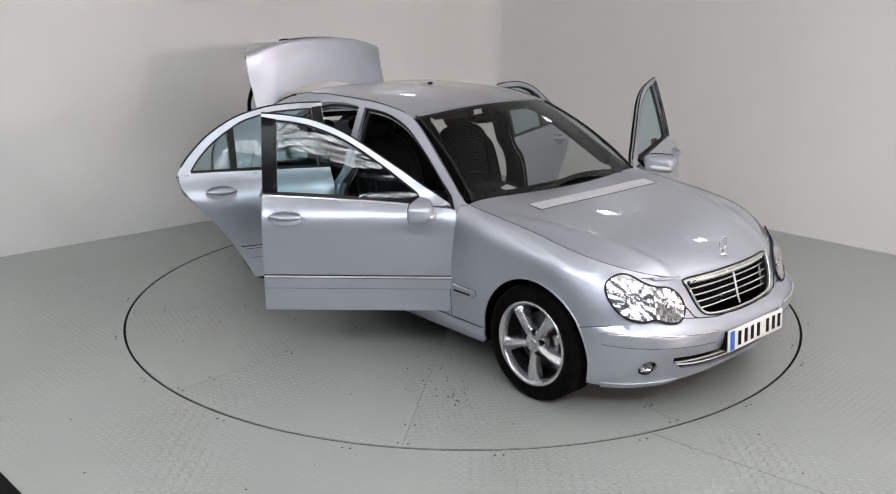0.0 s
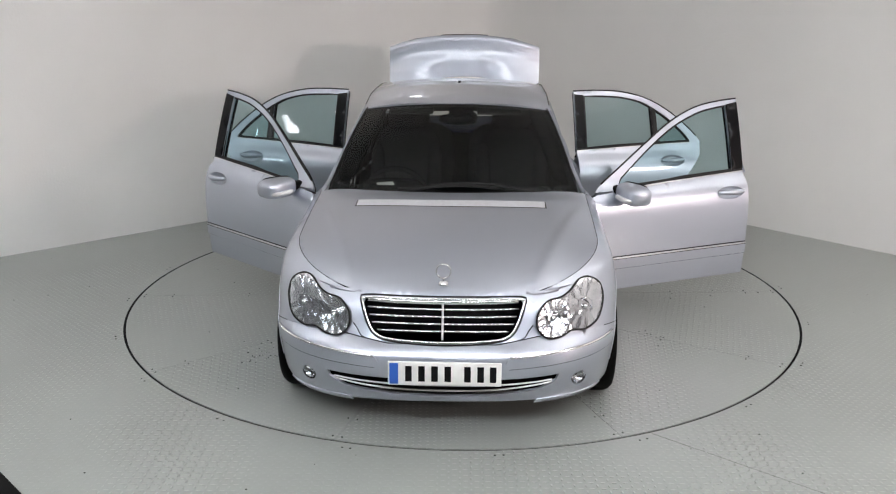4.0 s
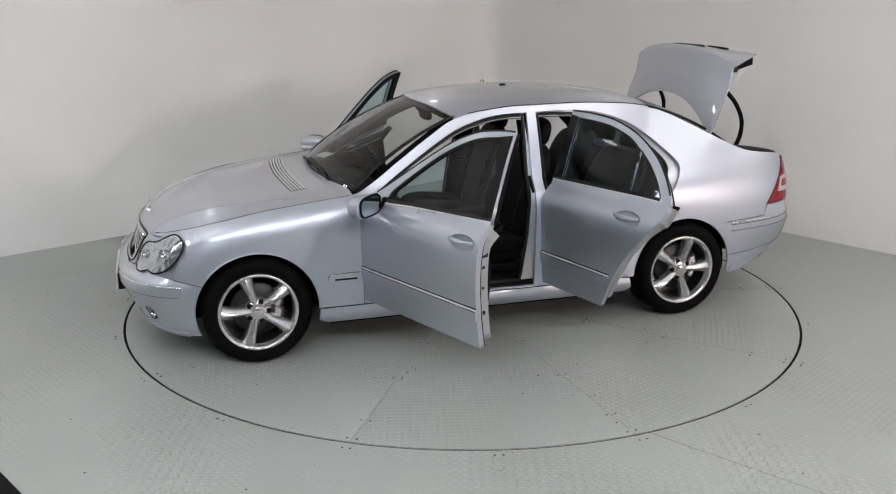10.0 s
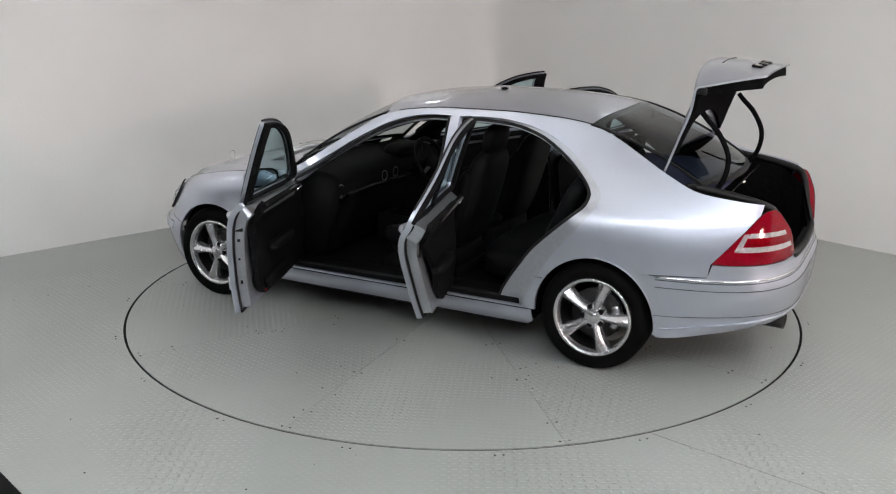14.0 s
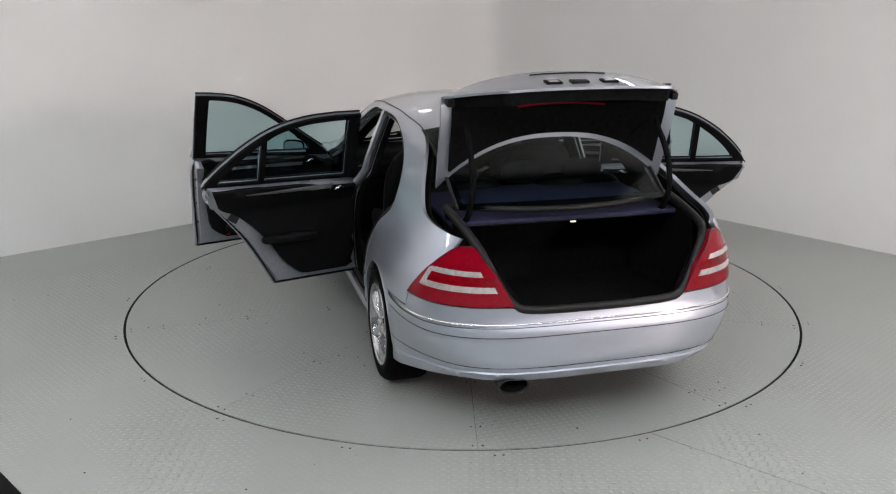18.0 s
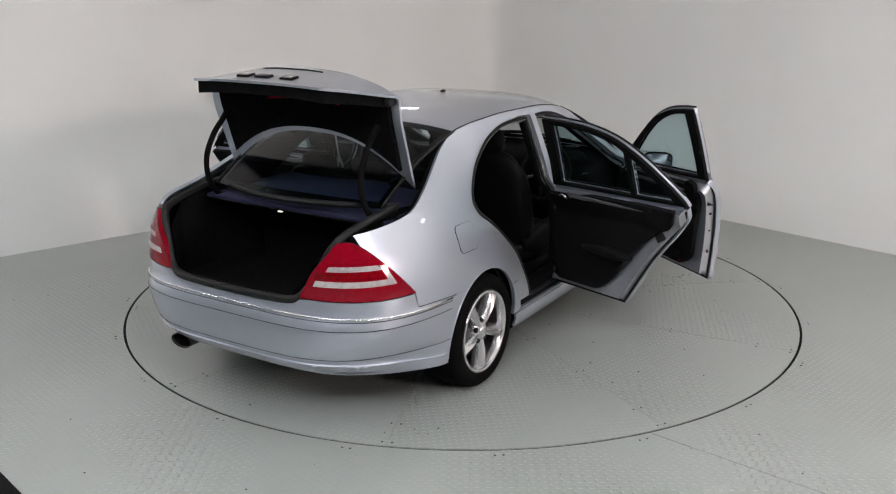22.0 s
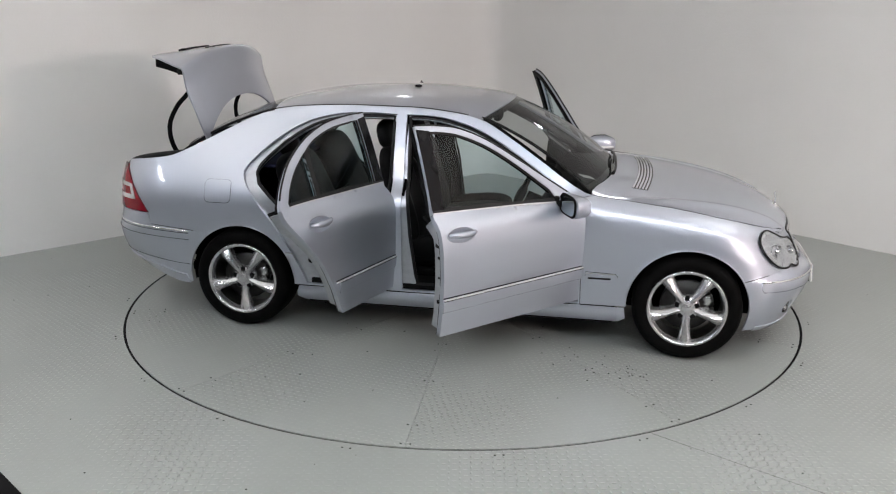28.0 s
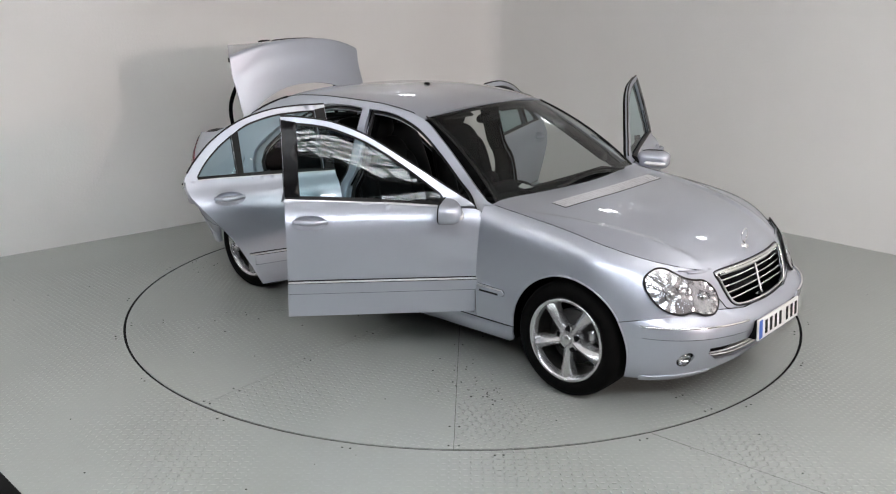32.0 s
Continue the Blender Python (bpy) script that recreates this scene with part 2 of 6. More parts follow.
WALL = wall_material("white_wall_paint", (0.80, 0.795, 0.785), 0.035)
# dark grey stands in for the lack of light in the hall
DARKWALL = wall_material("unlit_hall_dark_grey", (0.055, 0.055, 0.058), 0.10, 0.1)
CEILING = wall_material("ceiling_paint", (0.80, 0.80, 0.80), 0.05, 0.03)


def chequer_material(name, colour, turn):
    """Grey floor paint over chequer plate: small raised lozenges, alternately turned, and scuffs."""
    m, nt, b = nodes_of(name, colour, 0.36)
    co = nt.nodes.new("ShaderNodeTexCoord")
    rot = nt.nodes.new("ShaderNodeMapping")
    rot.inputs["Rotation"].default_value = (0, 0, radians(turn))
    nt.links.new(co.outputs["Object"], rot.inputs["Vector"])

    def lozenges(angle, shift):
        mp = nt.nodes.new("ShaderNodeMapping")
        mp.inputs["Location"].default_value = (shift, shift, 0)
        nt.links.new(rot.outputs["Vector"], mp.inputs["Vector"])
        cell = nt.nodes.new("ShaderNodeVectorMath")
        cell.operation = "MODULO"
        off = nt.nodes.new("ShaderNodeVectorMath")
        off.operation = "ADD"
        off.inputs[1].default_value = (20, 20, 20)
        nt.links.new(mp.outputs["Vector"], off.inputs[0])
        nt.links.new(off.outputs["Vector"], cell.inputs[0])
        cell.inputs[1].default_value = (0.050, 0.050, 0.050)
        mid = nt.nodes.new("ShaderNodeVectorMath")
        mid.operation = "SUBTRACT"
        mid.inputs[1].default_value = (0.025, 0.025, 0.025)
        nt.links.new(cell.outputs["Vector"], mid.inputs[0])
        tn = nt.nodes.new("ShaderNodeMapping")
        tn.vector_type = "TEXTURE"
        tn.inputs["Rotation"].default_value = (0, 0, radians(angle))
        tn.inputs["Scale"].default_value = (0.0138, 0.0054, 1000)
        nt.links.new(mid.outputs["Vector"], tn.inputs["Vector"])
        ln = nt.nodes.new("ShaderNodeVectorMath")
        ln.operation = "LENGTH"
        nt.links.new(tn.outputs["Vector"], ln.inputs[0])
        mr = nt.nodes.new("ShaderNodeMapRange")
        mr.interpolation_type = "SMOOTHSTEP"
        mr.inputs["From Min"].default_value, mr.inputs["From Max"].default_value = 1.0, 0.45
        nt.links.new(ln.outputs["Value"], mr.inputs["Value"])
        return mr
    l1, l2 = lozenges(0, 0.0), lozenges(90, 0.025)
    height = nt.nodes.new("ShaderNodeMath")
    height.operation = "MAXIMUM"
    nt.links.new(l1.outputs["Result"], height.inputs[0])
    nt.links.new(l2.outputs["Result"], height.inputs[1])
    # noise decides in which patches the lozenges show
    patch_noise = add(nt, "ShaderNodeTexNoise", Scale=0.9, Detail=1.0)
    nt.links.new(co.outputs["Object"], patch_noise.inputs["Vector"])
    thick = nt.nodes.new("ShaderNodeMapRange")
    thick.inputs["From Min"].default_value, thick.inputs["From Max"].default_value = 0.42, 0.64
    thick.inputs["To Min"].default_value, thick.inputs["To Max"].default_value = 0.10, 1.0
    nt.links.new(patch_noise.outputs["Fac"], thick.inputs["Value"])
    bump = add(nt, "ShaderNodeBump", Strength=1.0, Distance=0.013)
    nt.links.new(thick.outputs["Result"], bump.inputs["Strength"])
    nt.links.new(height.outputs[0], bump.inputs["Height"])
    fine = add(nt, "ShaderNodeTexNoise", Scale=260.0, Detail=2.0)
    nt.links.new(co.outputs["Object"], fine.inputs["Vector"])
    b2 = add(nt, "ShaderNodeBump", Strength=0.12, Distance=0.002)
    nt.links.new(fine.outputs["Fac"], b2.inputs["Height"])
    nt.links.new(bump.outputs["Normal"], b2.inputs["Normal"])
    nt.links.new(b2.outputs["Normal"], b.inputs["Normal"])
    stain = add(nt, "ShaderNodeTexNoise", Scale=1.1, Detail=1.5, Roughness=0.4)
    nt.links.new(co.outputs["Object"], stain.inputs["Vector"])
    scuff = add(nt, "ShaderNodeTexNoise", Scale=14.0, Detail=5.0, Roughness=0.7)
    nt.links.new(co.outputs["Object"], scuff.inputs["Vector"])
    s1 = nt.nodes.new("ShaderNodeMapRange")
    s1.inputs["From Min"].default_value, s1.inputs["From Max"].default_value = 0.3, 0.7
    s1.inputs["To Min"].default_value, s1.inputs["To Max"].default_value = 0.95, 1.05
    nt.links.new(stain.outputs["Fac"], s1.inputs["Value"])
    s2 = nt.nodes.new("ShaderNodeMapRange")
    s2.inputs["From Min"].default_value, s2.inputs["From Max"].default_value = 0.3, 0.7
    s2.inputs["To Min"].default_value, s2.inputs["To Max"].default_value = 0.975, 1.02
    nt.links.new(scuff.outputs["Fac"], s2.inputs["Value"])
    mm = nt.nodes.new("ShaderNodeMath")
    mm.operation = "MULTIPLY"
    nt.links.new(s1.outputs["Result"], mm.inputs[0])
    nt.links.new(s2.outputs["Result"], mm.inputs[1])
    mul = nt.nodes.new("ShaderNodeVectorMath")
    mul.operation = "SCALE"
    mul.inputs[0].default_value = colour
    # lozenge tops lightened in patches: glints put into the colour, with worn paint
    lift = nt.nodes.new("ShaderNodeMath")
    lift.operation = "MULTIPLY_ADD"
    lift.inputs[1].default_value, lift.inputs[2].default_value = 0.36, 0.975
    glint_wear = nt.nodes.new("ShaderNodeMath")
    glint_wear.operation = "MULTIPLY"
    nt.links.new(height.outputs[0], glint_wear.inputs[0])
    nt.links.new(thick.outputs["Result"], glint_wear.inputs[1])
    nt.links.new(glint_wear.outputs[0], lift.inputs[0])
    tone = nt.nodes.new("ShaderNodeMath")
    tone.operation = "MULTIPLY"
    nt.links.new(lift.outputs[0], tone.inputs[0])
    nt.links.new(mm.outputs[0], tone.inputs[1])
    nt.links.new(tone.outputs[0], mul.inputs["Scale"])
    nt.links.new(mul.outputs["Vector"], b.inputs["Base Color"])
    rr = nt.nodes.new("ShaderNodeMapRange")
    rr.inputs["From Min"].default_value, rr.inputs["From Max"].default_value = 0.3, 0.7
    rr.inputs["To Min"].default_value, rr.inputs["To Max"].default_value = 0.275, 0.32
    nt.links.new(stain.outputs["Fac"], rr.inputs["Value"])
    nt.links.new(rr.outputs["Result"], b.inputs["Roughness"])
    return m


FLOORPAINT = chequer_material("grey_chequer_plate", (0.288, 0.306, 0.291), 0.0)
TABLEPAINT = chequer_material("grey_chequer_plate_platform", (0.288, 0.306, 0.291), 27.0)
GAP = simple("dark_gap", (0.010, 0.010, 0.010), 0.9, Specular_IOR_Level=0.1)

CORNER = Vector((0.30, 4.30, 0))
LEFT_END, RIGHT_END = Vector((-9.6, -4.42, 0)), Vector((9.6, -5.20, 0))
HEIGHT = 4.6


def wall(name, a, b, label, material=None):
    d = (b - a).normalized()
    n = Vector((-d.y, d.x, 0))
    if n.dot(Vector((0, 0, 0)) - a) > 0:
        n = -n
    bm = bmesh.new()
    q = []
    for p in (a, b, b + n * 0.15, a + n * 0.15):
        q.append((bm.verts.new(p), bm.verts.new(p + Vector((0, 0, HEIGHT)))))
    for i in range(4):
        j = (i + 1) % 4
        bm.faces.new([q[i][0], q[j][0], q[j][1], q[i][1]])
    bm.faces.new([v[1] for v in q])
    bm.faces.new([v[0] for v in q][::-1])
    bmesh.ops.recalc_face_normals(bm, faces=bm.faces)
    return tagged(part(name, bm, material or WALL, None, "", False), label, "wall", kind="structure")


def build_room():
    # the corner between the two walls is rounded, like a photographer's cove
    dl, dr = (LEFT_END - CORNER).normalized(), (RIGHT_END - CORNER).normalized()
    cut = 0.22
    a, b = CORNER + dl * cut, CORNER + dr * cut
    stop = CORNER + dl * 8.9
    wall("wall_left", a, stop, "white painted studio wall, faintly scuffed")
    wall("wall_right", b, RIGHT_END, "white painted studio wall, faintly scuffed")
    # the unlit hall round the open side of the studio, its dimness painted dark grey
    wall("wall_hall_left", stop, LEFT_END, "plain hall wall, its unlit look painted dark grey", DARKWALL)
    wall("wall_back_left", LEFT_END, Vector((-9.6, -11, 0)), "plain hall wall, its unlit look painted dark grey", DARKWALL)
    wall("wall_back_right", RIGHT_END, Vector((9.6, -11, 0)), "plain hall wall, its unlit look painted dark grey", DARKWALL)
    wall("wall_back", Vector((-9.6, -11, 0)), Vector((9.6, -11, 0)), "plain hall wall, its unlit look painted dark grey", DARKWALL)
    bm = bmesh.new()
    rows = []
    for i in range(15):
        t = i / 14
        p = (1 - t) ** 2 * a + 2 * t * (1 - t) * CORNER + t * t * b
        rows.append([bm.verts.new(p), bm.verts.new(p + Vector((0, 0, HEIGHT)))])
    for p, q in zip(rows, rows[1:]):
        bm.faces.new([p[0], q[0], q[1], p[1]])
    tagged(part("wall_corner", bm, WALL, None), "rounded white corner joining two studio walls", "wall", kind="structure")
    # floor with the round opening for the platform
    bm = bmesh.new()
    k = 160
    inner = [bm.verts.new((math.cos(2 * math.pi * i / k) * (R_TABLE + 0.008), math.sin(2 * math.pi * i / k) * (R_TABLE + 0.008), 0)) for i in range(k)]
    outer = [bm.verts.new((math.cos(2 * math.pi * i / k) * 3.2, math.sin(2 * math.pi * i / k) * 3.2, 0)) for i in range(k)]
    far = [bm.verts.new((math.cos(2 * math.pi * i / k) * 16, math.sin(2 * math.pi * i / k) * 16, 0)) for i in range(k)]
    for i in range(k):
        j = (i + 1) % k
        bm.faces.new([inner[i], outer[i], outer[j], inner[j]])
        bm.faces.new([outer[i], far[i], far[j], outer[j]])
    tagged(part("floor", bm, FLOORPAINT, None, "", False), "grey painted chequer plate floor", "floor", kind="structure")
    bm = bmesh.new()
    block(bm, -5.4, 5.4, -8.0, 5.5, HEIGHT, HEIGHT + 0.15)
    tagged(part("ceiling", bm, CEILING, None, "", False), "plain pale ceiling", "ceiling", kind="structure")
    bm = bmesh.new()
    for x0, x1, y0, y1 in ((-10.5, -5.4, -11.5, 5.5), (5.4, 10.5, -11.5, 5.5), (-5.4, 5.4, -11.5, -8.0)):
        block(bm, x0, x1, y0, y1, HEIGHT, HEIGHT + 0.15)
    tagged(part("hall_ceiling", bm, DARKWALL, None, "", False), "hall ceiling, its unlit look painted dark grey", "ceiling", kind="structure")


def build_table():
    """Ten wedge plates on a dark frame, with narrow joints between them."""
    table = tagged(new("turntable"), "round grey chequer plate turntable flush with the floor", "turntable")
    bm = bmesh.new()
    lathe(bm, [(0.001, -0.03), (R_TABLE + 0.03, -0.03), (R_TABLE + 0.03, -0.05), (0.001, -0.05)], 120, pose(0, 0, 0, 90, 0, 0) @ Matrix.Diagonal((1, 1, 1, 1)))
    for v in bm.verts:
        v.co.z = -0.03 if abs(v.co.z) < 0.04 else -0.06
    part("frame", bm, GAP, table, "dark frame below the plates", False)
    bm = bmesh.new()
    r, half_gap, k = R_TABLE - 0.008, 0.0012, 20
    pts = [(0.02, half_gap)] + [(r * math.cos(a), r * math.sin(a)) for a in (radians(0.03) + (radians(36) - radians(0.06)) * i / k for i in range(k + 1))]
    c, sn = math.cos(radians(36)), math.sin(radians(36))
    pts += [(0.02 * c + half_gap * sn, 0.02 * sn - half_gap * c)]
    up = [bm.verts.new((x, y, 0)) for x, y in pts]
    lo = [bm.verts.new((x, y, -0.006)) for x, y in pts]
    bm.faces.new(up)
    for i in range(len(pts)):
        j = (i + 1) % len(pts)
        bm.faces.new([lo[i], lo[j], up[j], up[i]])
    first = part("plate", bm, TABLEPAINT, table, "", False)
    first.matrix_basis = pose(0, 0, 0, 0, 0, 57.9)
    for q in range(1, 10):
        o = new("plate", first.data)
        o.parent = table
        o.matrix_basis = pose(0, 0, 0, 0, 0, 57.9 + 36 * q)
    # grit and chips of paint that lie on the plates
    rnd = random.Random(4)
    bm = bmesh.new()
    spots = [(1.17, -1.15, 0.13, 26), (0.86, -0.95, 0.10, 10), (-0.86, 0.92, 0.12, 8), (0.0, 1.52, 0.25, 6), (-1.87, -0.94, 0.15, 5), (-0.94, -1.48, 0.2, 5), (0, 0, 1.7, 20), (0.72, 1.2, 0.06, 5)]
    for x, y, spread, n in spots:
        for _ in range(n):
            a, d = rnd.uniform(0, 6.28), abs(rnd.gauss(0, spread)) if spread < 1 else spread * rnd.uniform(0.3, 1.25)
            px, py = x + d * math.cos(a), y + d * math.sin(a)
            if math.hypot(px, py) < R_TABLE - 0.06:
                chip(bm, px, py, rnd.uniform(0.003, 0.0065), rnd)
    # screw heads on both sides of each joint
    for q in range(10):
        a = radians(57.9 + 36 * q)
        for r in (2.205, 2.01, 1.486, 0.95):
            for s in (-0.024, 0.024):
                chip(bm, r * math.cos(a) - s * math.sin(a), r * math.sin(a) + s * math.cos(a), 0.006, rnd)
    tagged(part("grit", bm, GAP, table, "dark grit and paint chips", False), kind="stuff")
    return table


def chip(bm, x, y, r, rnd):
    k = 5
    o = rnd.uniform(0, 6)
    ring = [(x + r * rnd.uniform(0.6, 1.2) * math.cos(o + 6.283 * i / k), y + r * rnd.uniform(0.5, 1.0) * math.sin(o + 6.283 * i / k)) for i in range(k)]
    up = [bm.verts.new((px, py, 0.0025)) for px, py in ring]
    lo = [bm.verts.new((px, py, 0.0004)) for px, py in ring]
    bm.faces.new(up)
    for i in range(k):
        bm.faces.new([lo[i], lo[(i + 1) % k], up[(i + 1) % k], up[i]])


def build_floor_details():
    """Joints between the plates of the floor, bolts and grit round the platform."""
    bm = bmesh.new()
    for a, b in (((0.93, -2.06), (1.75, -2.75)),):
        d = Vector((b[0] - a[0], b[1] - a[1], 0)).normalized()
        n = Vector((-d.y, d.x, 0)) * 0.0012
        q = [bm.verts.new((p[0] + s * n.x, p[1] + s * n.y, 0.0008)) for p, s in ((a, 1), (b, 1), (b, -1), (a, -1))]
        bm.faces.new(q)
    tagged(part("floor_joint", bm, GAP, None, "", False), "thin dark joints in the grey floor", "joint", kind="structure")
    rnd = random.Random(9)
    bm = bmesh.new()
    for k in range(20):
        a = radians(18 * k + 4)
        for d in (0, 0.018):
            chip(bm, (R_TABLE + 0.055) * math.cos(a + d), (R_TABLE + 0.055) * math.sin(a + d), 0.006, rnd)
    for _ in range(36):
        a, d = rnd.uniform(0, 6.28), rnd.uniform(2.35, 4.0)
        chip(bm, d * math.cos(a), d * math.sin(a), rnd.uniform(0.0025, 0.0055), rnd)
    tagged(part("floor_grit", bm, GAP, None, "", False), "dark bolts and grit on the grey floor", "grit", kind="stuff")


def light_panel():
    """A square ceiling light: dark frame, glowing diffuser."""
    lamp = tagged(new("ceiling_light"), "square white ceiling light panel in a dark frame", "ceiling light", "ceiling light panels")
    bm = bmesh.new()
    for x0, x1, y0, y1 in ((-0.155, 0.155, -0.155, -0.132), (-0.155, 0.155, 0.132, 0.155), (-0.155, -0.132, -0.132, 0.132), (0.132, 0.155, -0.132, 0.132)):
        block(bm, x0, x1, y0, y1, -0.06, 0.0)
    part("frame", bm, TRIMBLACK, lamp, "dark metal frame", False)
    bm = bmesh.new()
    block(bm, -0.132, 0.132, -0.132, 0.132, -0.035, -0.02)
    part("diffuser", bm, GLOW, lamp, "glowing white diffuser", False)
    return lamp


def build_lights():
    # a lattice of panels, set cornerwise, over the place in front of the platform
    spots = [(0.226 * (i + j), -6.80 + 0.226 * (i - j)) for i in range(-18, 19) for j in range(-18, 19)]
    spots = [(x, y) for x, y in spots if abs(x) < 5.0 and abs(y + 6.80) < 0.82]
    first = light_panel()
    first.matrix_basis = pose(*spots[0], HEIGHT - 0.002, 0, 0, 45)
    for x, y in spots[1:]:
        copy_thing(first, pose(x, y, HEIGHT - 0.002, 0, 0, 45))
    # twin tube lamps high on the two long walls
    for end, places in ((LEFT_END, (1.5, 4.5, 5.9)), (RIGHT_END, (2.3, 4.0, 5.9))):
        d = (end - CORNER).normalized()
        n = Vector((-d.y, d.x, 0))
        n = n if n.dot(-CORNER) > 0 else -n
        for s in places:
            p = CORNER + d * s
            lamp = tagged(new("wall_lamp"), "white twin tube lamp high on the wall", "wall lamp", "wall lamps")
            bm = bmesh.new()
            block(bm, -0.12, 0.12, 0.002, 0.10, -0.05, 0.05, None, 0.01)
            block(bm, -0.03, 0.03, 0.09, 0.24, -0.02, 0.02, None, 0.004)
            block(bm, -0.12, 0.12, 0.22, 0.40, 0.01, 0.04, None, 0.008)
            part("body", bm, WALL, lamp, "white lamp body")
            for y in (0.25, 0.38):
                bm = bmesh.new()
                tube(bm, [(-0.08, y, 0.0), (0.08, y, 0.0)], 0.013, 10)
                part("tube", bm, TUBEGLOW, lamp, "glowing tube")
            lamp.matrix_basis = Matrix.Translation(p + Vector((0, 0, 2.75))) @ n.to_track_quat("Y", "Z").to_matrix().to_4x4()


def build_box_light():
    """A long box with a glowing diffuser, hung from the ceiling beside the platform."""
    lamp = tagged(new("box_light"), "long white box light hung from the ceiling", "box light")
    bm = bmesh.new()
    block(bm, -0.56, 0.56, -0.09, 0.09, 0.03, 0.10, None, 0.01)
    part("body", bm, WALL, lamp, "white lamp body")
    bm = bmesh.new()
    block(bm, -0.54, 0.54, -0.085, 0.085, -0.06, 0.029, None, 0.012)
    part("diffuser", bm, TUBEGLOW, lamp, "glowing white diffuser")
    for x in (-0.45, 0.45):
        bm = bmesh.new()
        tube(bm, [(x, 0, 0.09), (x, 0, HEIGHT - 3.12)], 0.006, 8)
        part("rod", bm, SEAL, lamp, "thin rod")
    lamp.matrix_basis = pose(-5.25, -2.42, 3.12, 0, 0, 64)


def glow(name, colour, strength):
    m = bpy.data.materials.new(name)
    m.use_nodes = True
    b = m.node_tree.nodes["Principled BSDF"]
    b.inputs["Base Color"].default_value = (0.8, 0.8, 0.8, 1)
    b.inputs["Emission Color"].default_value = (*colour, 1)
    b.inputs["Emission Strength"].default_value = strength
    return m


GLOW = glow("lamp_glow", (0.95, 0.98, 1.02), 19.7)
TUBEGLOW = glow("tube_glow", (0.94, 0.98, 1.04), 30.0)
build_lights()
build_box_light()
build_room()
build_floor_details()
TABLE = build_table()
bm = bmesh.new()
block(bm, -1.0, 1.0, -0.3, 0.3, 0.001, 0.03, pose(-2.18, -2.80, 0, 0, 0, -45), 0.008)
tagged(part("floor_mat", bm, TRIMBLACK, None), "black rubber mat lying on the floor", "mat")

# ---- the car: x forward, y to its left, z up, from the ground midway between the axles ----
CAR = tagged(new("car"), "silver four-door saloon car with its doors and boot open", "car")
X0, LF, X0R, LR = 1.40, 1.15, -1.40, 1.30
AXF, AXR, WHEEL_Z = 1.3575, -1.3575, 0.312

half = curve((0.15, 0.80), (0.20, 0.838), (0.25, 0.850), (0.32, 0.856), (0.42, 0.864), (0.50, 0.868), (0.62, 0.868), (0.72, 0.862),
             (0.80, 0.852), (0.86, 0.836), (0.90, 0.814), (0.925, 0.790), (0.94, 0.768), (1.04, 0.716), (1.18, 0.645), (1.32, 0.566), (1.40, 0.515))
rail = curve((2.02, 0.64), (1.985, 0.66), (1.90, 0.705), (1.75, 0.762), (1.55, 0.822), (1.30, 0.870), (1.0, 0.908), (0.78, 0.935), (0.70, 0.968), (0.50, 1.094),
             (0.30, 1.220), (0.11, 1.322), (-0.05, 1.356), (-0.3, 1.380), (-0.7, 1.384), (-1.0, 1.370), (-1.2, 1.342), (-1.35, 1.290), (-1.5, 1.218),
             (-1.7, 1.118), (-1.86, 1.052), (-2.1, 1.016), (-2.25, 0.99), (-2.33, 0.96))
crown = curve((2.02, 0.665), (1.985, 0.695), (1.956, 0.718), (1.90, 0.755), (1.8, 0.802), (1.6, 0.860), (1.3, 0.912), (1.0, 0.950), (0.84, 0.966),
              (0.60, 1.09), (0.225, 1.378), (-0.1, 1.424), (-0.4, 1.440), (-0.8, 1.428), (-1.2, 1.384), (-1.3, 1.35), (-1.9, 1.075), (-2.1, 1.055), (-2.25, 1.04), (-2.33, 1.0))
nose = curve((0.15, 1.95), (0.19, 2.005), (0.24, 2.035), (0.32, 2.078), (0.40, 2.108), (0.455, 2.112), (0.485, 2.080), (0.515, 2.034), (0.58, 2.008), (0.66, 1.982), (0.70, 1.966), (0.80, 1.92), (0.94, 1.88))
nose_n = curve((0.2, 2.75), (0.46, 2.80), (0.54, 2.75), (0.62, 2.55), (0.72, 2.35), (0.9, 2.3))
tail = curve((0.20, -2.20), (0.26, -2.25), (0.30, -2.285), (0.345, -2.320), (0.38, -2.355), (0.45, -2.378), (0.56, -2.380), (0.595, -2.372), (0.62, -2.356), (0.70, -2.338), (0.85, -2.333), (1.0, -2.31), (1.1, -2.29))
tail_n = curve((0.2, 3.6), (0.56, 4.0), (0.72, 4.2), (1.0, 4.2))


# the glasshouse leans in less beside the middle pillar than at the screens
lean = curve((0.50, 0.88), (0.12, 0.82), (-0.30, 0.72), (-0.85, 0.74), (-1.20, 0.90), (-1.40, 1.0))


# the quarter behind the rear door flows up into the pillar without a ledge
quarter = curve((0.62, 0.868), (0.72, 0.861), (0.80, 0.847), (0.88, 0.822), (0.96, 0.785), (1.04, 0.742), (1.12, 0.696), (1.20, 0.645), (1.32, 0.566), (1.40, 0.515))
flow = curve((-1.55, 1.0), (-1.30, 0.55), (-1.10, 0.0))


def width(x, z):
    if x < -1.1 and z > 0.62:
        b = flow(x)
        plain = half(z) if z < 0.94 else 0.768 + (half(z) - 0.768) * lean(x)
        return plain + (quarter(z) - plain) * b
    if x > 0.74 and z > 0.6:
        z = 0.6 + (z - 0.6) * (0.94 - 0.6) / (max(rail(x), 0.64) - 0.6)
    if z > 0.94:
        return 0.768 + (half(z) - 0.768) * lean(x)
    return half(z)


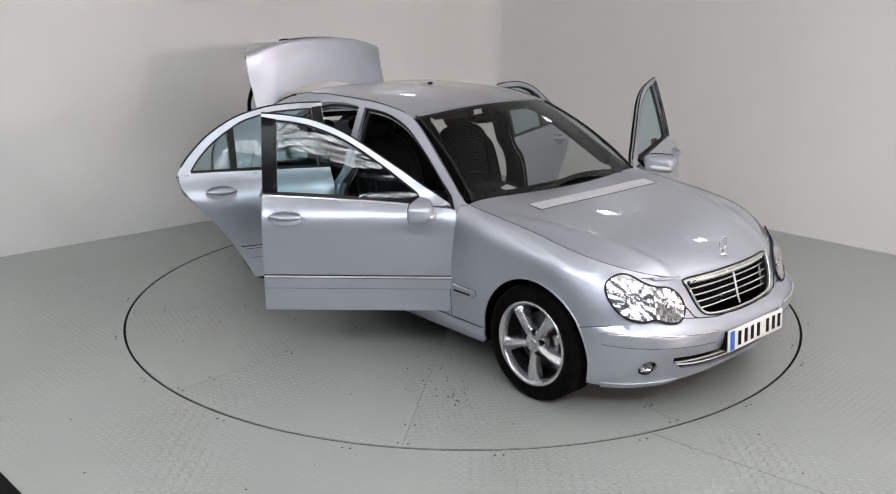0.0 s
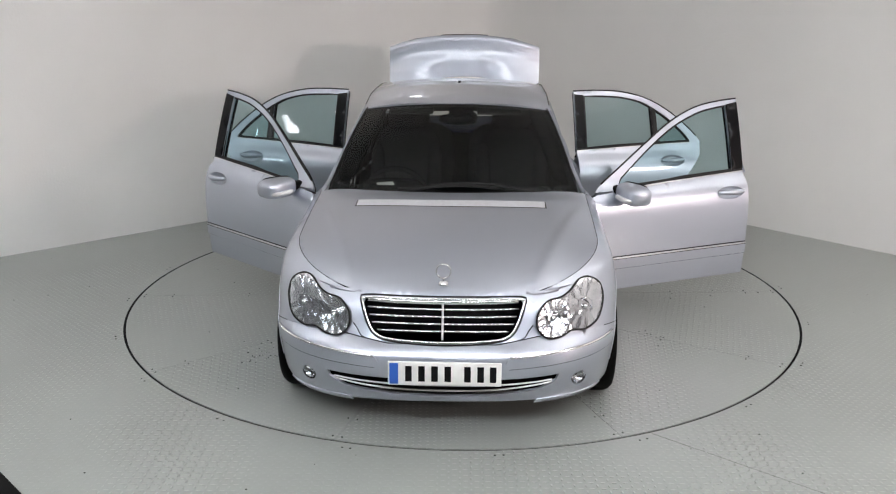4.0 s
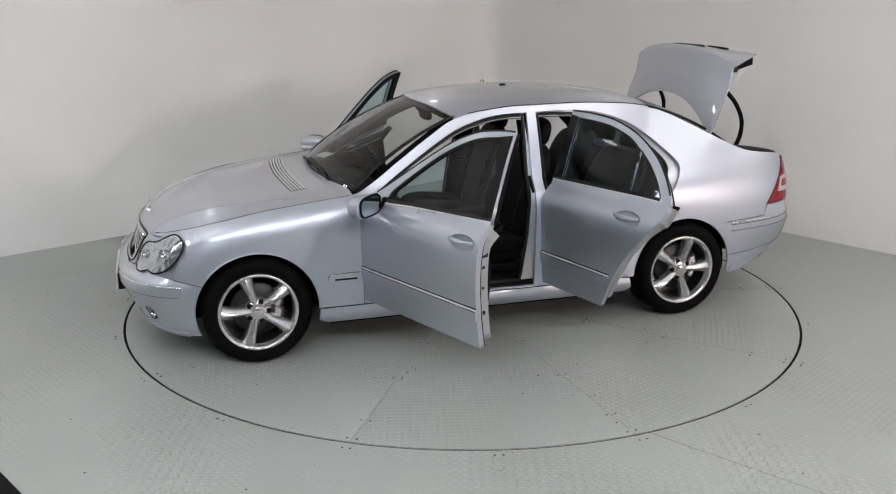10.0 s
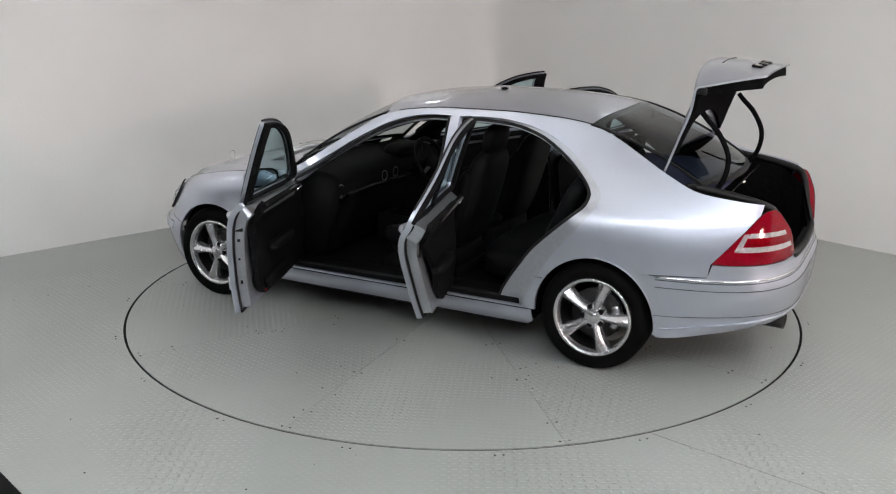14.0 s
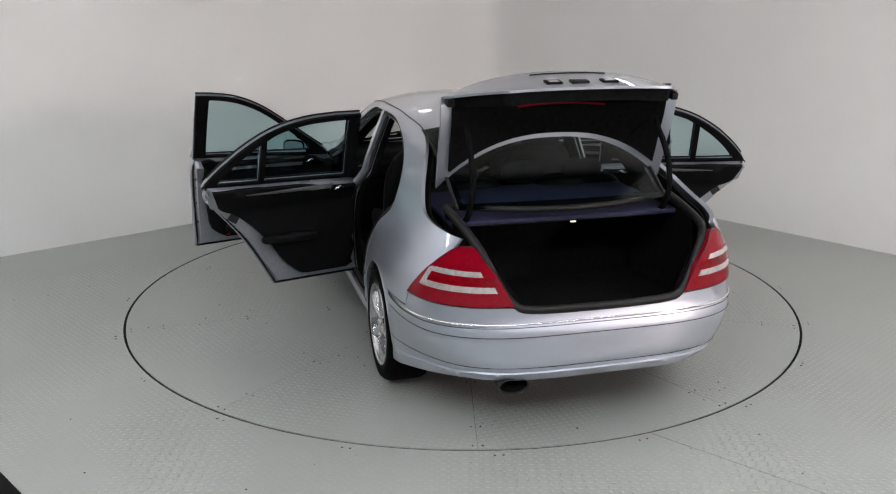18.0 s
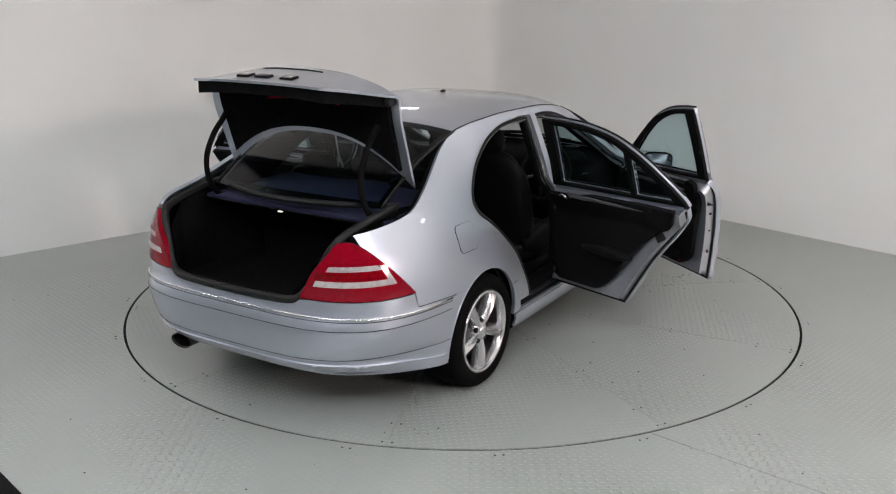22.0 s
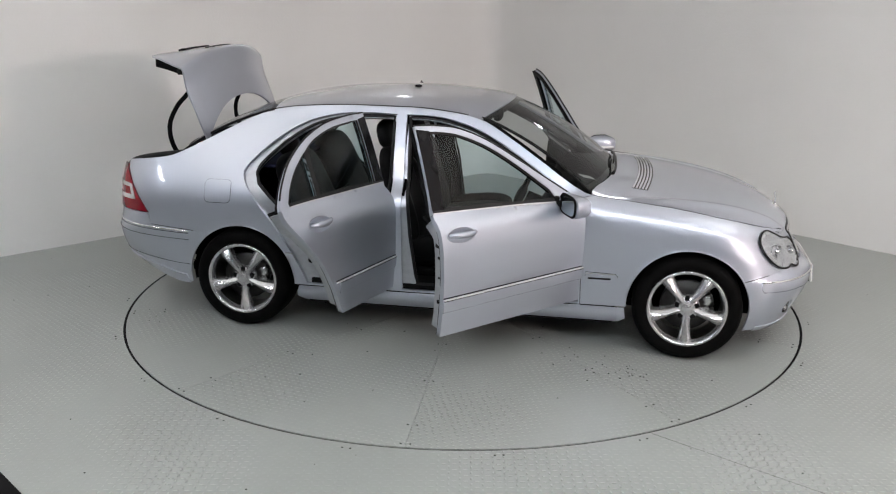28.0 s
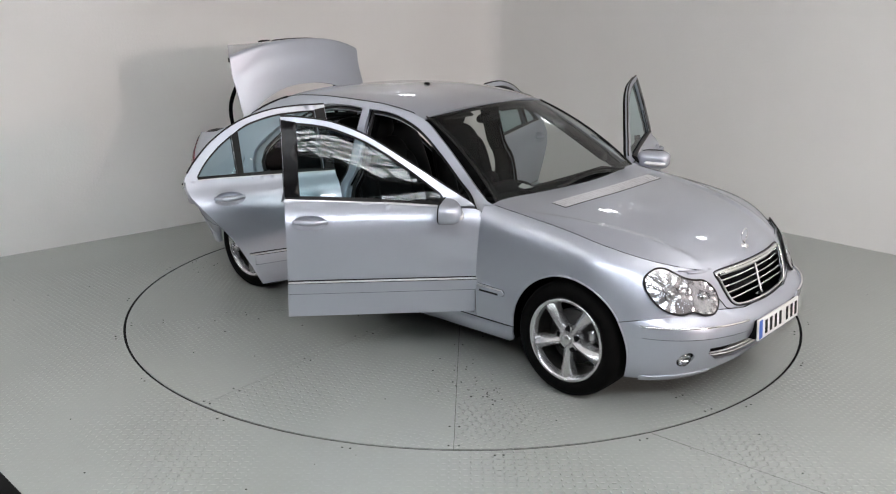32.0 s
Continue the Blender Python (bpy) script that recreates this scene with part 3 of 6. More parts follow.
def body(u, v):
    """The painted skin: u runs along the flank and on round the nose and the tail, v is the height."""
    if u > X0:
        n = nose_n(v)
        a = min((u - X0) / LF, 2.0) * math.pi / 2
        s, c = abs(math.sin(a)) ** (2 / n), math.copysign(abs(math.cos(a)) ** (2 / n), math.cos(a))
        x = X0 + (nose(v) - X0) * s
        return (x, width(x, v) * c, v)
    if u < X0R:
        n = tail_n(v)
        a = min((X0R - u) / LR, 2.0) * math.pi / 2
        s, c = abs(math.sin(a)) ** (2 / n), math.copysign(abs(math.cos(a)) ** (2 / n), math.cos(a))
        x = X0R + (tail(v) - X0R) * s
        tuck = 0.085 * max(0.0, min(1.0, (-1.78 - x) / 0.35)) * max(0.0, (0.56 - v) / 0.22) ** 1.4
        return (x, max(0.1, width(x, v) - tuck) * c, v)
    return (u, width(u, v), v)


UF, UR = X0 + LF, X0R - LR


def at_x(x, z):
    """The flank coordinate of the place x on the nose or the tail."""
    if x > X0:
        q = min(1.0, (x - X0) / (nose(z) - X0))
        return X0 + LF * math.asin(q ** (nose_n(z) / 2)) / (math.pi / 2)
    if x < X0R:
        q = min(1.0, (x - X0R) / (tail(z) - X0R))
        return X0R - LR * math.asin(q ** (tail_n(z) / 2)) / (math.pi / 2)
    return x


def at_y(y, z, front=True):
    """The flank coordinate where the nose or the tail is y from the middle."""
    lo, hi = (X0, UF) if front else (UR, X0R)
    for _ in range(40):
        mid = (lo + hi) / 2
        wide = body(mid, z)[1] > abs(y)
        if wide == front:
            lo = mid
        else:
            hi = mid
    u = (lo + hi) / 2
    return u if y >= 0 else 2 * (UF if front else UR) - u


def on(x, z):
    return (at_x(x, z), z)


def edge_y(x):
    """Half the width between the shoulders or roof rails at x."""
    return body(at_x(x, rail(x)), rail(x))[1]


def top(x, w, p=2.6):
    """Bonnet, roof and deck: w runs from -1 to 1 across."""
    zc, ze = crown(x), rail(x)
    return (x, w * edge_y(x), zc - (zc - ze) * abs(w) ** p)


def arc(cx, cz, r, a0, a1, k=24):
    return [(cx + r * math.cos(radians(a0 + (a1 - a0) * i / k)), cz + r * math.sin(radians(a0 + (a1 - a0) * i / k))) for i in range(k + 1)]


def rail_line(xa, xb, k=40, drop=0.0):
    return [(at_x(x, rail(x)), rail(x) - drop) for x in (xa + (xb - xa) * i / k for i in range(k + 1))]


ARCH = 0.345
# door openings in side view
FRONT_HOLE = [(0.738, 0.312), (0.741, 0.6), (0.737, 0.905)] + spline([(0.665, 0.94), (0.52, 1.025), (0.32, 1.150), (0.12, 1.258), (-0.06, 1.317), (-0.2, 1.338), (-0.342, 1.342)], 6) + [(-0.332, 0.93), (-0.322, 0.6), (-0.322, 0.312)]
REAR_HOLE = [(-0.392, 0.312), (-0.392, 0.6), (-0.396, 0.93), (-0.402, 1.342)] + spline([(-0.55, 1.348), (-0.75, 1.338), (-0.95, 1.291), (-1.118, 1.203), (-1.247, 1.10), (-1.326, 1.02), (-1.347, 0.97), (-1.328, 0.92)], 6) + \
    spline([(-1.262, 0.83), (-1.122, 0.66), (-1.032, 0.52), (-0.962, 0.39), (-0.93, 0.312)], 6)
# inner edges of the door frames, behind the rubber seals
FRONT_INNER = [(0.700, 0.345), (0.700, 0.6), (0.690, 0.885)] + spline([(0.630, 0.925), (0.51, 1.005), (0.32, 1.125), (0.12, 1.235), (-0.06, 1.295), (-0.2, 1.318), (-0.322, 1.322)], 6) + [(-0.305, 0.93), (-0.270, 0.6), (-0.235, 0.345)]
REAR_INNER = [(-0.440, 0.345), (-0.428, 0.6), (-0.418, 0.93), (-0.420, 1.322)] + spline([(-0.55, 1.324), (-0.74, 1.312), (-0.92, 1.264), (-1.075, 1.175), (-1.19, 1.08), (-1.255, 1.01), (-1.268, 0.96), (-1.245, 0.91)], 6) + \
    spline([(-1.145, 0.82), (-0.985, 0.665), (-0.89, 0.535), (-0.815, 0.42), (-0.78, 0.345)], 6)


def wheel_cut(cx, a0, a1, k=26, r=ARCH):
    """The edge of a wheel arch in flank coordinates."""
    return [on(*p) for p in arc(cx, WHEEL_Z, r, a0, a1, k)]


def angle_at(z):
    return math.degrees(math.asin((z - WHEEL_Z) / ARCH))


def grow(loop, d):
    """The outline widened by d."""
    n = len(loop)
    out = []
    for i, p in enumerate(loop):
        a, b = loop[i - 1], loop[(i + 1) % n]
        t = Vector((b[0] - a[0], b[1] - a[1])).normalized()
        q = (p[0] - t.y * d, p[1] + t.x * d)
        out.append((p[0] + t.y * d, p[1] - t.x * d) if inside(q, loop) else q)
    return out


def build_flanks():
    for side in (1, -1):
        # front wing
        loop = [(0.75, 0.30), (0.752, 0.6), (0.752, 0.925)] + rail_line(0.80, 1.93, 30)
        loop += [on(1.935, 0.62), on(1.925, 0.535), on(1.82, 0.515), on(1.72, 0.50)]
        loop += wheel_cut(AXF, angle_at(0.485), 180 - angle_at(0.30), 30)
        part("front_wing", skin(loop, body, side, (), 0.035, 0.006), PAINT, CAR)
        # rear side with the door openings
        loop = [(0.748, 0.30), (0.75, 0.6), (0.75, 0.93)] + rail_line(0.79, -2.185, 70)
        loop += [on(-2.175, 0.94), on(-2.10, 0.82), on(-1.975, 0.705), on(-1.965, 0.635), on(-1.75, 0.618)]
        loop += wheel_cut(AXR, 180 - angle_at(0.605), -2, 30)
        part("body_side", skin(loop, body, side, (FRONT_HOLE, REAR_HOLE), 0.035, 0.02), PAINT, CAR)
        part("inner_lining", skin(loop, body, side, (FRONT_INNER, REAR_INNER), 0.07, 0.006, lift=-0.048), TRIMBLACK, CAR, "black inner lining")
        # recessed door frames
        for hole, inner in ((FRONT_HOLE, FRONT_INNER), (REAR_HOLE, REAR_INNER)):
            part("door_frame", skin(grow(hole, 0.012), lambda x, z: (x, body(x, z)[1], z), side, [inner], 0.035, 0.020, lift=-0.024), PAINT_INNER, CAR, "silver recessed door frame")
        # sill with its rounded lower edge
        loop = [(1.012, 0.225), (1.004, 0.292), (-0.985, 0.292), (-1.00, 0.225), (-0.96, 0.196), (0.97, 0.196)]
        part("sill", skin(loop, lambda x, z: (x, 0.856 - 0.030 * (max(0.0, 0.268 - z) / 0.07) ** 2 - 0.006 * max(0.0, (z - 0.268) / 0.024) ** 2, z), side, (), 0.02, 0.012), PAINT, CAR)
        bm = bmesh.new()
        block(bm, -0.91, 0.71, min(side * 0.66, side * 0.838), max(side * 0.66, side * 0.838), 0.285, 0.350, None, 0.012)
        part("sill_cover", bm, TRIMBLACK, CAR, "black plastic door sill cover")
        # rolled lip of the wheel arches
        for cx, a0, a1 in ((AXF, angle_at(0.30), 172), (AXR, 8, 176)):
            bm = bmesh.new()
            tube(bm, [(body(u, z)[0], side * (body(u, z)[1] - 0.001), z) for u, z in wheel_cut(cx, a0, a1, 40, ARCH + 0.003)], 0.0045, 6)
            part("arch_lip", bm, PAINT, CAR)


def build_bumpers():
    # front
    vent = [(at_y(y, z), z) for y, z in VENT]
    fogs = []
    for s in (1, -1):
        c = at_y(0.645 * s, 0.305)
        fogs.append([(c + 0.050 * math.cos(2 * math.pi * i / 16), 0.305 + 0.036 * math.sin(2 * math.pi * i / 16)) for i in range(16)])
    side = wheel_cut(AXF, angle_at(0.485), angle_at(0.18), 12)
    lower = [on(1.74, 0.176), on(1.86, 0.176), (at_y(0.56, 0.18), 0.175), (at_y(0.50, 0.19), 0.192), (at_y(0.40, 0.2), 0.198), (at_y(0.2, 0.2), 0.198)]
    upper = [on(1.72, 0.503), on(1.82, 0.518), (at_y(0.60, 0.53), 0.533), (at_y(0.45, 0.52), 0.525), (at_y(0.36, 0.51), 0.512), (at_y(0.25, 0.50), 0.500)]

    def over(pts):
        return [(2 * UF - u, z) for u, z in pts[::-1]]
    loop = side[::-1] + upper + over(upper) + over(side[::-1]) + over(lower) + lower[::-1]
    part("front_bumper", skin(loop, body, 1, [vent] + fogs, 0.03, 0.012, outward=(1, 0, 0)), PAINT, CAR)
    # nose panel round the grille
    gr = [(at_y(y, z), z) for y, z in GRILLE]
    half_loop = [(at_y(0.58, 0.66), 0.66), (at_y(0.56, 0.70), 0.702), (at_y(0.3, 0.70), 0.702)]
    low = [(at_y(0.25, 0.50), 0.504), (at_y(0.36, 0.51), 0.516), (at_y(0.45, 0.52), 0.529), (at_y(0.57, 0.53), 0.535)]
    loop = half_loop + [(UF, 0.702)] + over(half_loop) + [(2 * UF - u, z) for u, z in low[::-1]] + low
    part("nose_panel", skin(loop, body, 1, [gr], 0.03, 0.01, outward=(1, 0, 0)), PAINT, CAR)
    # rear

    def behind(pts):
        return [(2 * UR - u, z) for u, z in pts[::-1]]
    side = wheel_cut(AXR, 180 - angle_at(0.605), 180 - angle_at(0.27), 12)
    upper = [on(-1.75, 0.615), on(-1.965, 0.632), on(-1.985, 0.70), (at_y(0.60, 0.7, False), 0.70), (at_y(0.47, 0.7, False), 0.70), (at_y(0.42, 0.7, False), 0.697), (at_y(0.36, 0.68, False), 0.676)]
    lower = [on(-1.74, 0.258), on(-1.95, 0.288), (at_y(0.6, 0.34, False), 0.338), (at_y(0.3, 0.34, False), 0.340)]
    loop = side[::-1] + upper + behind(upper) + behind(side[::-1]) + behind(lower) + lower[::-1]
    part("rear_bumper", skin(loop, body, 1, (), 0.03, 0.012, outward=(-1, 0, 0)), PAINT, CAR)


VENT = ((0.545, 0.352), (0.535, 0.315), (0.46, 0.268), (0.25, 0.240), (0.0, 0.232), (-0.25, 0.240), (-0.46, 0.268), (-0.535, 0.315), (-0.545, 0.352), (-0.36, 0.345), (0.0, 0.338), (0.36, 0.345))
GRILLE = [(0.365, 0.688), (0.375, 0.665), (0.345, 0.58), (0.31, 0.535), (0.25, 0.518), (0.12, 0.510), (0.0, 0.508), (-0.12, 0.510), (-0.25, 0.518), (-0.31, 0.535), (-0.345, 0.58), (-0.375, 0.665), (-0.365, 0.688), (-0.2, 0.694), (0, 0.696), (0.2, 0.694)]


def screen_map(s, w):
    """Windscreen: s from its base to the roof, w across."""
    b = Vector((0.90 - 0.125 * w * w, 0.722 * w, 0.958 - 0.020 * w * w))
    t = Vector((0.225 - 0.115 * w * w, 0.572 * w, 1.376 - 0.046 * w * w))
    p = b.lerp(t, s)
    k = 4 * s * (1 - s)
    return (p.x + 0.025 * k, p.y, p.z + 0.030 * k)


def roof_map(s, w):
    xf = 0.225 - 0.115 * w * w
    xr = -1.235 + 0.03 * w * w
    x = xf + (xr - xf) * s
    return top(x, w, 3.0)


def back_map(s, w):
    """Rear window: s from the roof to its base."""
    t = Vector(top(-1.235 + 0.03 * w * w, w, 3.0))
    b = Vector((-1.94 + 0.09 * w * w, 0.555 * w, 1.068 - 0.016 * w * w))
    p = t.lerp(b, s)
    k = 4 * s * (1 - s)
    return (p.x - 0.012 * k, p.y, p.z + 0.030 * k)


def stretch(fmap, su=1.0, sv=1.0):
    """So that the flat cells suit a surface parametrised from 0 to 1."""
    return lambda a, b: fmap(a / su, b / sv)


def build_top():
    # bonnet
    front = [(body(at_y(y, 0.70), 0.70)[0] - 0.004, y) for y in [0.60 - 0.06 * i for i in range(21)]]

    def bonnet_map(x, y):
        e = edge_y(x)
        w = max(-1.0, min(1.0, y / e))
        zc, ze = crown(x), rail(x)
        q = abs(y) - (0.40 + 0.27 * (1.98 - x) / 0.82)
        crease = 0.012 * min(1.0, max(0.0, (1.94 - x) / 0.12)) * min(1.0, max(0.0, (x - 0.95) / 0.25)) * math.exp(-(q / (0.022 if q < 0 else 0.060)) ** 2)
        return (x, y, zc - (zc - ze) * abs(w) ** 2.6 + crease)
    left = [(x, edge_y(x) - 0.001) for x in (0.785 + (1.89 - 0.785) * i / 24 for i in range(25))]
    back = [(0.865 - 0.085 * (y / 0.72) ** 2, y) for y in [-0.70 + 0.1 * i for i in range(15)]]
    loop = left + front + [(x, -y) for x, y in left[::-1]] + back
    part("bonnet", skin(loop, bonnet_map, 1, (), 0.022, 0.006, outward=(0, 0, 1)), PAINT, CAR)
    bm = bmesh.new()
    tube(bm, [Vector(bonnet_map(x, y)) - Vector((0.004, 0, 0.0075)) for x, y in front[1:-1]], 0.008, 10)
    part("bonnet_lip", bm, PAINT, CAR, "rounded front edge of the bonnet")
    part("windscreen", skin([(0, -0.7), (0.8, -0.7), (0.8, 0.7), (0, 0.7)], stretch(screen_map, 0.8, 0.7), 1, (), 0.06, 0.0, outward=(1, 0, 1)), SCREEN, CAR)
    part("roof", skin([(0, -0.58), (1.4, -0.58), (1.4, 0.58), (0, 0.58)], stretch(roof_map, 1.4, 0.58), 1, (), 0.05, 0.012, outward=(0, 0, 1)), PAINT, CAR)
    part("headlining", skin([(0.01, -0.55), (1.39, -0.55), (1.39, 0.55), (0.01, 0.55)], stretch(roof_map, 1.4, 0.58), 1, (), 0.08, 0.008, outward=(0, 0, 1), lift=-0.022), HEADLINER, CAR)
    part("rear_window", skin([(0, -0.58), (0.75, -0.58), (0.75, 0.58), (0, 0.58)], stretch(back_map, 0.75, 0.58), 1, (), 0.06, 0.0, outward=(-1, 0, 1)), REARGLASS, CAR)
    # black borders of the two screens
    for name, fm, su, sv in (("windscreen_border", screen_map, 0.8, 0.7), ("rear_window_border", back_map, 0.75, 0.58)):
        o = [(0, -sv), (su, -sv), (su, sv), (0, sv)]
        i = [(0.05, -sv + 0.035), (su - 0.035, -sv + 0.035), (su - 0.035, sv - 0.035), (0.05, sv - 0.035)]
        part(name, skin(o, stretch(fm, su, sv), 1, [i], 0.05, 0.004, outward=(0, 0, 1), lift=-0.002), GLOSSBLACK, CAR)


def build_wheel(side, x, name, phase=0):
    """One alloy wheel with its tyre, at the hub, the outer face towards +y."""
    tyre_p = [(0.222, 0.0), (0.236, 0.012), (0.262, 0.017), (0.288, 0.012), (0.303, -0.004), (0.311, -0.028), (0.313, -0.11), (0.311, -0.19), (0.300, -0.214), (0.27, -0.224), (0.222, -0.215), (0.214, -0.11)]
    wheel = new(name)
    wheel.parent = CAR
    bm = bmesh.new()
    lathe(bm, tyre_p, 64, None, True)
    tyre = part("tyre", bm, RUBBER, wheel, "black rubber tyre")
    bm = bmesh.new()
    lathe(bm, [(0.2225, -0.004), (0.2285, 0.008), (0.224, 0.014), (0.215, 0.014), (0.207, 0.004), (0.203, -0.012), (0.200, -0.030)], 64)
    rim = part("rim", bm, ALLOY, wheel, "silver alloy rim")
    bm = bmesh.new()
    lathe(bm, [(0.2005, -0.027), (0.198, -0.06), (0.195, -0.15), (0.205, -0.2), (0.2215, -0.205)], 64)
    part("rim_barrel", bm, STEEL, rim, "dark inside of the rim")
    # five tapered spokes with a soft crease, flaring into the rim
    for k in range(5):
        a = radians(phase + 72 * k)
        bm = bmesh.new()
        rows = []
        for i in range(11):
            t = i / 10
            r = 0.040 + (0.213 - 0.040) * t
            hw = 0.0255 + 0.007 * max(0.0, 1 - t / 0.3) ** 2 + 0.020 * max(0.0, (t - 0.25) / 0.75) ** 1.7
            y = -0.012 + 0.024 * math.sin(math.pi * 0.72 * t) - 0.010 * t
            row = []
            for q, dy in ((-1, -0.060), (-0.96, -0.022), (-0.82, -0.013), (-0.35, 0.002), (-0.05, 0.008), (0.35, 0.001), (0.82, -0.013), (0.96, -0.022), (1, -0.060)):
                lx, lz = r, hw * q
                row.append(bm.verts.new((lx * math.cos(a) - lz * math.sin(a), y + dy, lx * math.sin(a) + lz * math.cos(a))))
            rows.append(row)
        for p, q in zip(rows, rows[1:]):
            for j in range(8):
                f = bm.faces.new([p[j], p[j + 1], q[j + 1], q[j]])
            bm.edges.get((p[4], q[4])).smooth = False
        bmesh.ops.recalc_face_normals(bm, faces=bm.faces)
        part("spoke", bm, ALLOY, wheel)
    bm = bmesh.new()
    lathe(bm, [(0.001, -0.004), (0.028, -0.004), (0.036, -0.006), (0.064, -0.012), (0.074, -0.026), (0.076, -0.06)], 40)
    part("hub", bm, ALLOY, wheel)
    bm = bmesh.new()
    lathe(bm, [(0.001, 0.006), (0.026, 0.005), (0.031, 0.0), (0.032, -0.008)], 32)
    part("centre_cap", bm, ALLOY, wheel, "silver centre cap")
    for k in range(5):
        a = radians(phase + 36 + 72 * k)
        bm = bmesh.new()
        lathe(bm, [(0.001, -0.009), (0.0145, -0.008), (0.0165, -0.010), (0.0165, -0.03)], 14, Matrix.Translation((0.056 * math.cos(a), 0, 0.056 * math.sin(a))))
        part("wheel_bolt", bm, GLOSSBLACK, wheel, "black sunken wheel bolt")
    bm = bmesh.new()
    lathe(bm, [(0.06, -0.075), (0.148, -0.075), (0.150, -0.08), (0.150, -0.1), (0.06, -0.1)], 48)
    part("brake_disc", bm, STEEL, wheel, "grey steel brake disc")
    bm = bmesh.new()
    a = arc(0, 0, 0.125, 150, 215, 8)
    tube(bm, [(p[0], -0.08, p[1]) for p in a], 0.032, 8)
    part("brake_caliper", bm, ALLOY, wheel, "grey brake caliper")
    wheel.matrix_basis = pose(x, side * 0.852, WHEEL_Z, 0, 0, 0 if side > 0 else 180)
    return wheel


WHEEL_TURN = {(1, AXF): 0, (1, AXR): 36, (-1, AXF): 54, (-1, AXR): 54}


def build_wheels():
    for side in (1, -1):
        for x in (AXF, AXR):
            build_wheel(side, x, "wheel", WHEEL_TURN[(side, x)])
        for x in (AXF, AXR):
            bm = bmesh.new()
            pr = arc(x, WHEEL_Z, 0.362, -8, 188, 24)
            rows = [[bm.verts.new((p[0], side * y, p[1])) for p in pr] for y in (0.775, 0.72, 0.56)]
            for a, b in zip(rows, rows[1:]):
                for i in range(len(pr) - 1):
                    bm.faces.new([a[i], a[i + 1], b[i + 1], b[i]])
            bm.faces.new(rows[2])
            part("wheel_arch_liner", bm, CARPET, CAR, "black wheel arch liner")


def build_shell():
    """Floor pan and the dark inner box."""
    bm = bmesh.new()
    block(bm, -1.85, 1.85, -0.56, 0.56, 0.24, 0.31, None, 0.02)
    block(bm, -2.08, -1.72, -0.52, 0.52, 0.33, 0.44, None, 0.04)
    block(bm, -1.72, -0.98, -0.60, 0.60, 0.19, 0.27, None, 0.02)
    block(bm, 0.98, 1.78, -0.56, 0.56, 0.20, 0.26, None, 0.02)
    block(bm, -0.95, 0.95, -0.80, 0.80, 0.17, 0.30, None, 0.02)
    part("floor_pan", bm, CARPET, CAR, "black floor pan")
    bm = bmesh.new()
    block(bm, 0.80, 0.86, -0.72, 0.72, 0.25, 0.90, None, 0.01)
    part("bulkhead", bm, CARPET, CAR)


build_flanks()
build_bumpers()
build_top()
build_wheels()
build_shell()

# ---- doors ----
BELT = curve((0.70, 0.922), (0.5, 0.934), (-0.3, 0.970), (-0.5, 0.978), (-1.3, 1.002))


def door_common(door, side, hinge, lower, ring, panes, pillar, trim, origin):
    """Frame, panes, belt strip and inner trim that both kinds of door have."""
    part("window_frame", skin(ring, body, side, panes, 0.03, 0.020, origin), PAINT, door, "silver window frame")
    part("frame_seal", skin(shrink(ring, 0.004), body, side, panes, 0.03, 0.020, origin, lift=-0.0205), TRIMBLACK, door, "black rubber seal")
    for p in panes:
        o = part("window_pane", skin(p, body, side, (), 0.03, 0.0, origin, lift=-0.012), GLASS, door, "green-tinted window glass")
        part("pane_edge", skin(p, body, side, [shrink(p, 0.010)], 0.03, 0.006, origin, lift=-0.004), SEAL, door)
    edge = [p for p in ring if p[1] > BELT(p[0]) + 0.02]
    bm = bmesh.new()
    tube(bm, [Vector((x, side * (body(x, z)[1] - 0.004), z + 0.003)) - Vector(origin) for x, z in edge], 0.0055, 6)
    part("outer_seal", bm, SEAL, door, "black seal along the window frame")
    shell = [(x, max(z, 0.352)) for x, z in shrink(densify(lower, 0.05), 0.016)]
    part("inner_shell", skin(shell, body, side, (), 0.04, 0.062, origin, lift=-0.0305), PAINT_INNER, door, "silver inner door shell")
    rim = densify(shrink(densify(lower, 0.05), 0.010), 0.04)
    bm = bmesh.new()
    tube(bm, [Vector((x, side * (body(x, z)[1] - 0.036), z)) - Vector(origin) for x, z in rim + rim[:1]], 0.007, 6, False)
    part("door_seal", bm, SEAL, door, "black rubber seal")
    if pillar:
        part("pillar_cover", skin(pillar, body, side, (), 0.04, 0.003, origin, lift=0.004), GLOSSBLACK, door, "gloss black pillar cover")
    part("inner_trim", skin(trim, lambda x, z: (x, body(x, z)[1] - 0.03 * math.exp(-((z - 0.62) / 0.16) ** 2) + 0.0, z), side, (), 0.05, 0.028, origin, lift=-0.090), TRIMBLACK, door, "black inner door trim")


def shrink(loop, d):
    cx = sum(p[0] for p in loop) / len(loop)
    cy = sum(p[1] for p in loop) / len(loop)
    out = []
    n = len(loop)
    for i, p in enumerate(loop):
        a, b = loop[i - 1], loop[(i + 1) % n]
        t = Vector((b[0] - a[0], b[1] - a[1]))
        if t.length < 1e-9:
            out.append(p)
            continue
        t.normalize()
        nrm = Vector((-t.y, t.x))
        q = (p[0] + nrm.x * d, p[1] + nrm.y * d)
        q2 = (p[0] - nrm.x * d, p[1] - nrm.y * d)
        out.append(q if inside(q, loop) else q2)
    return out


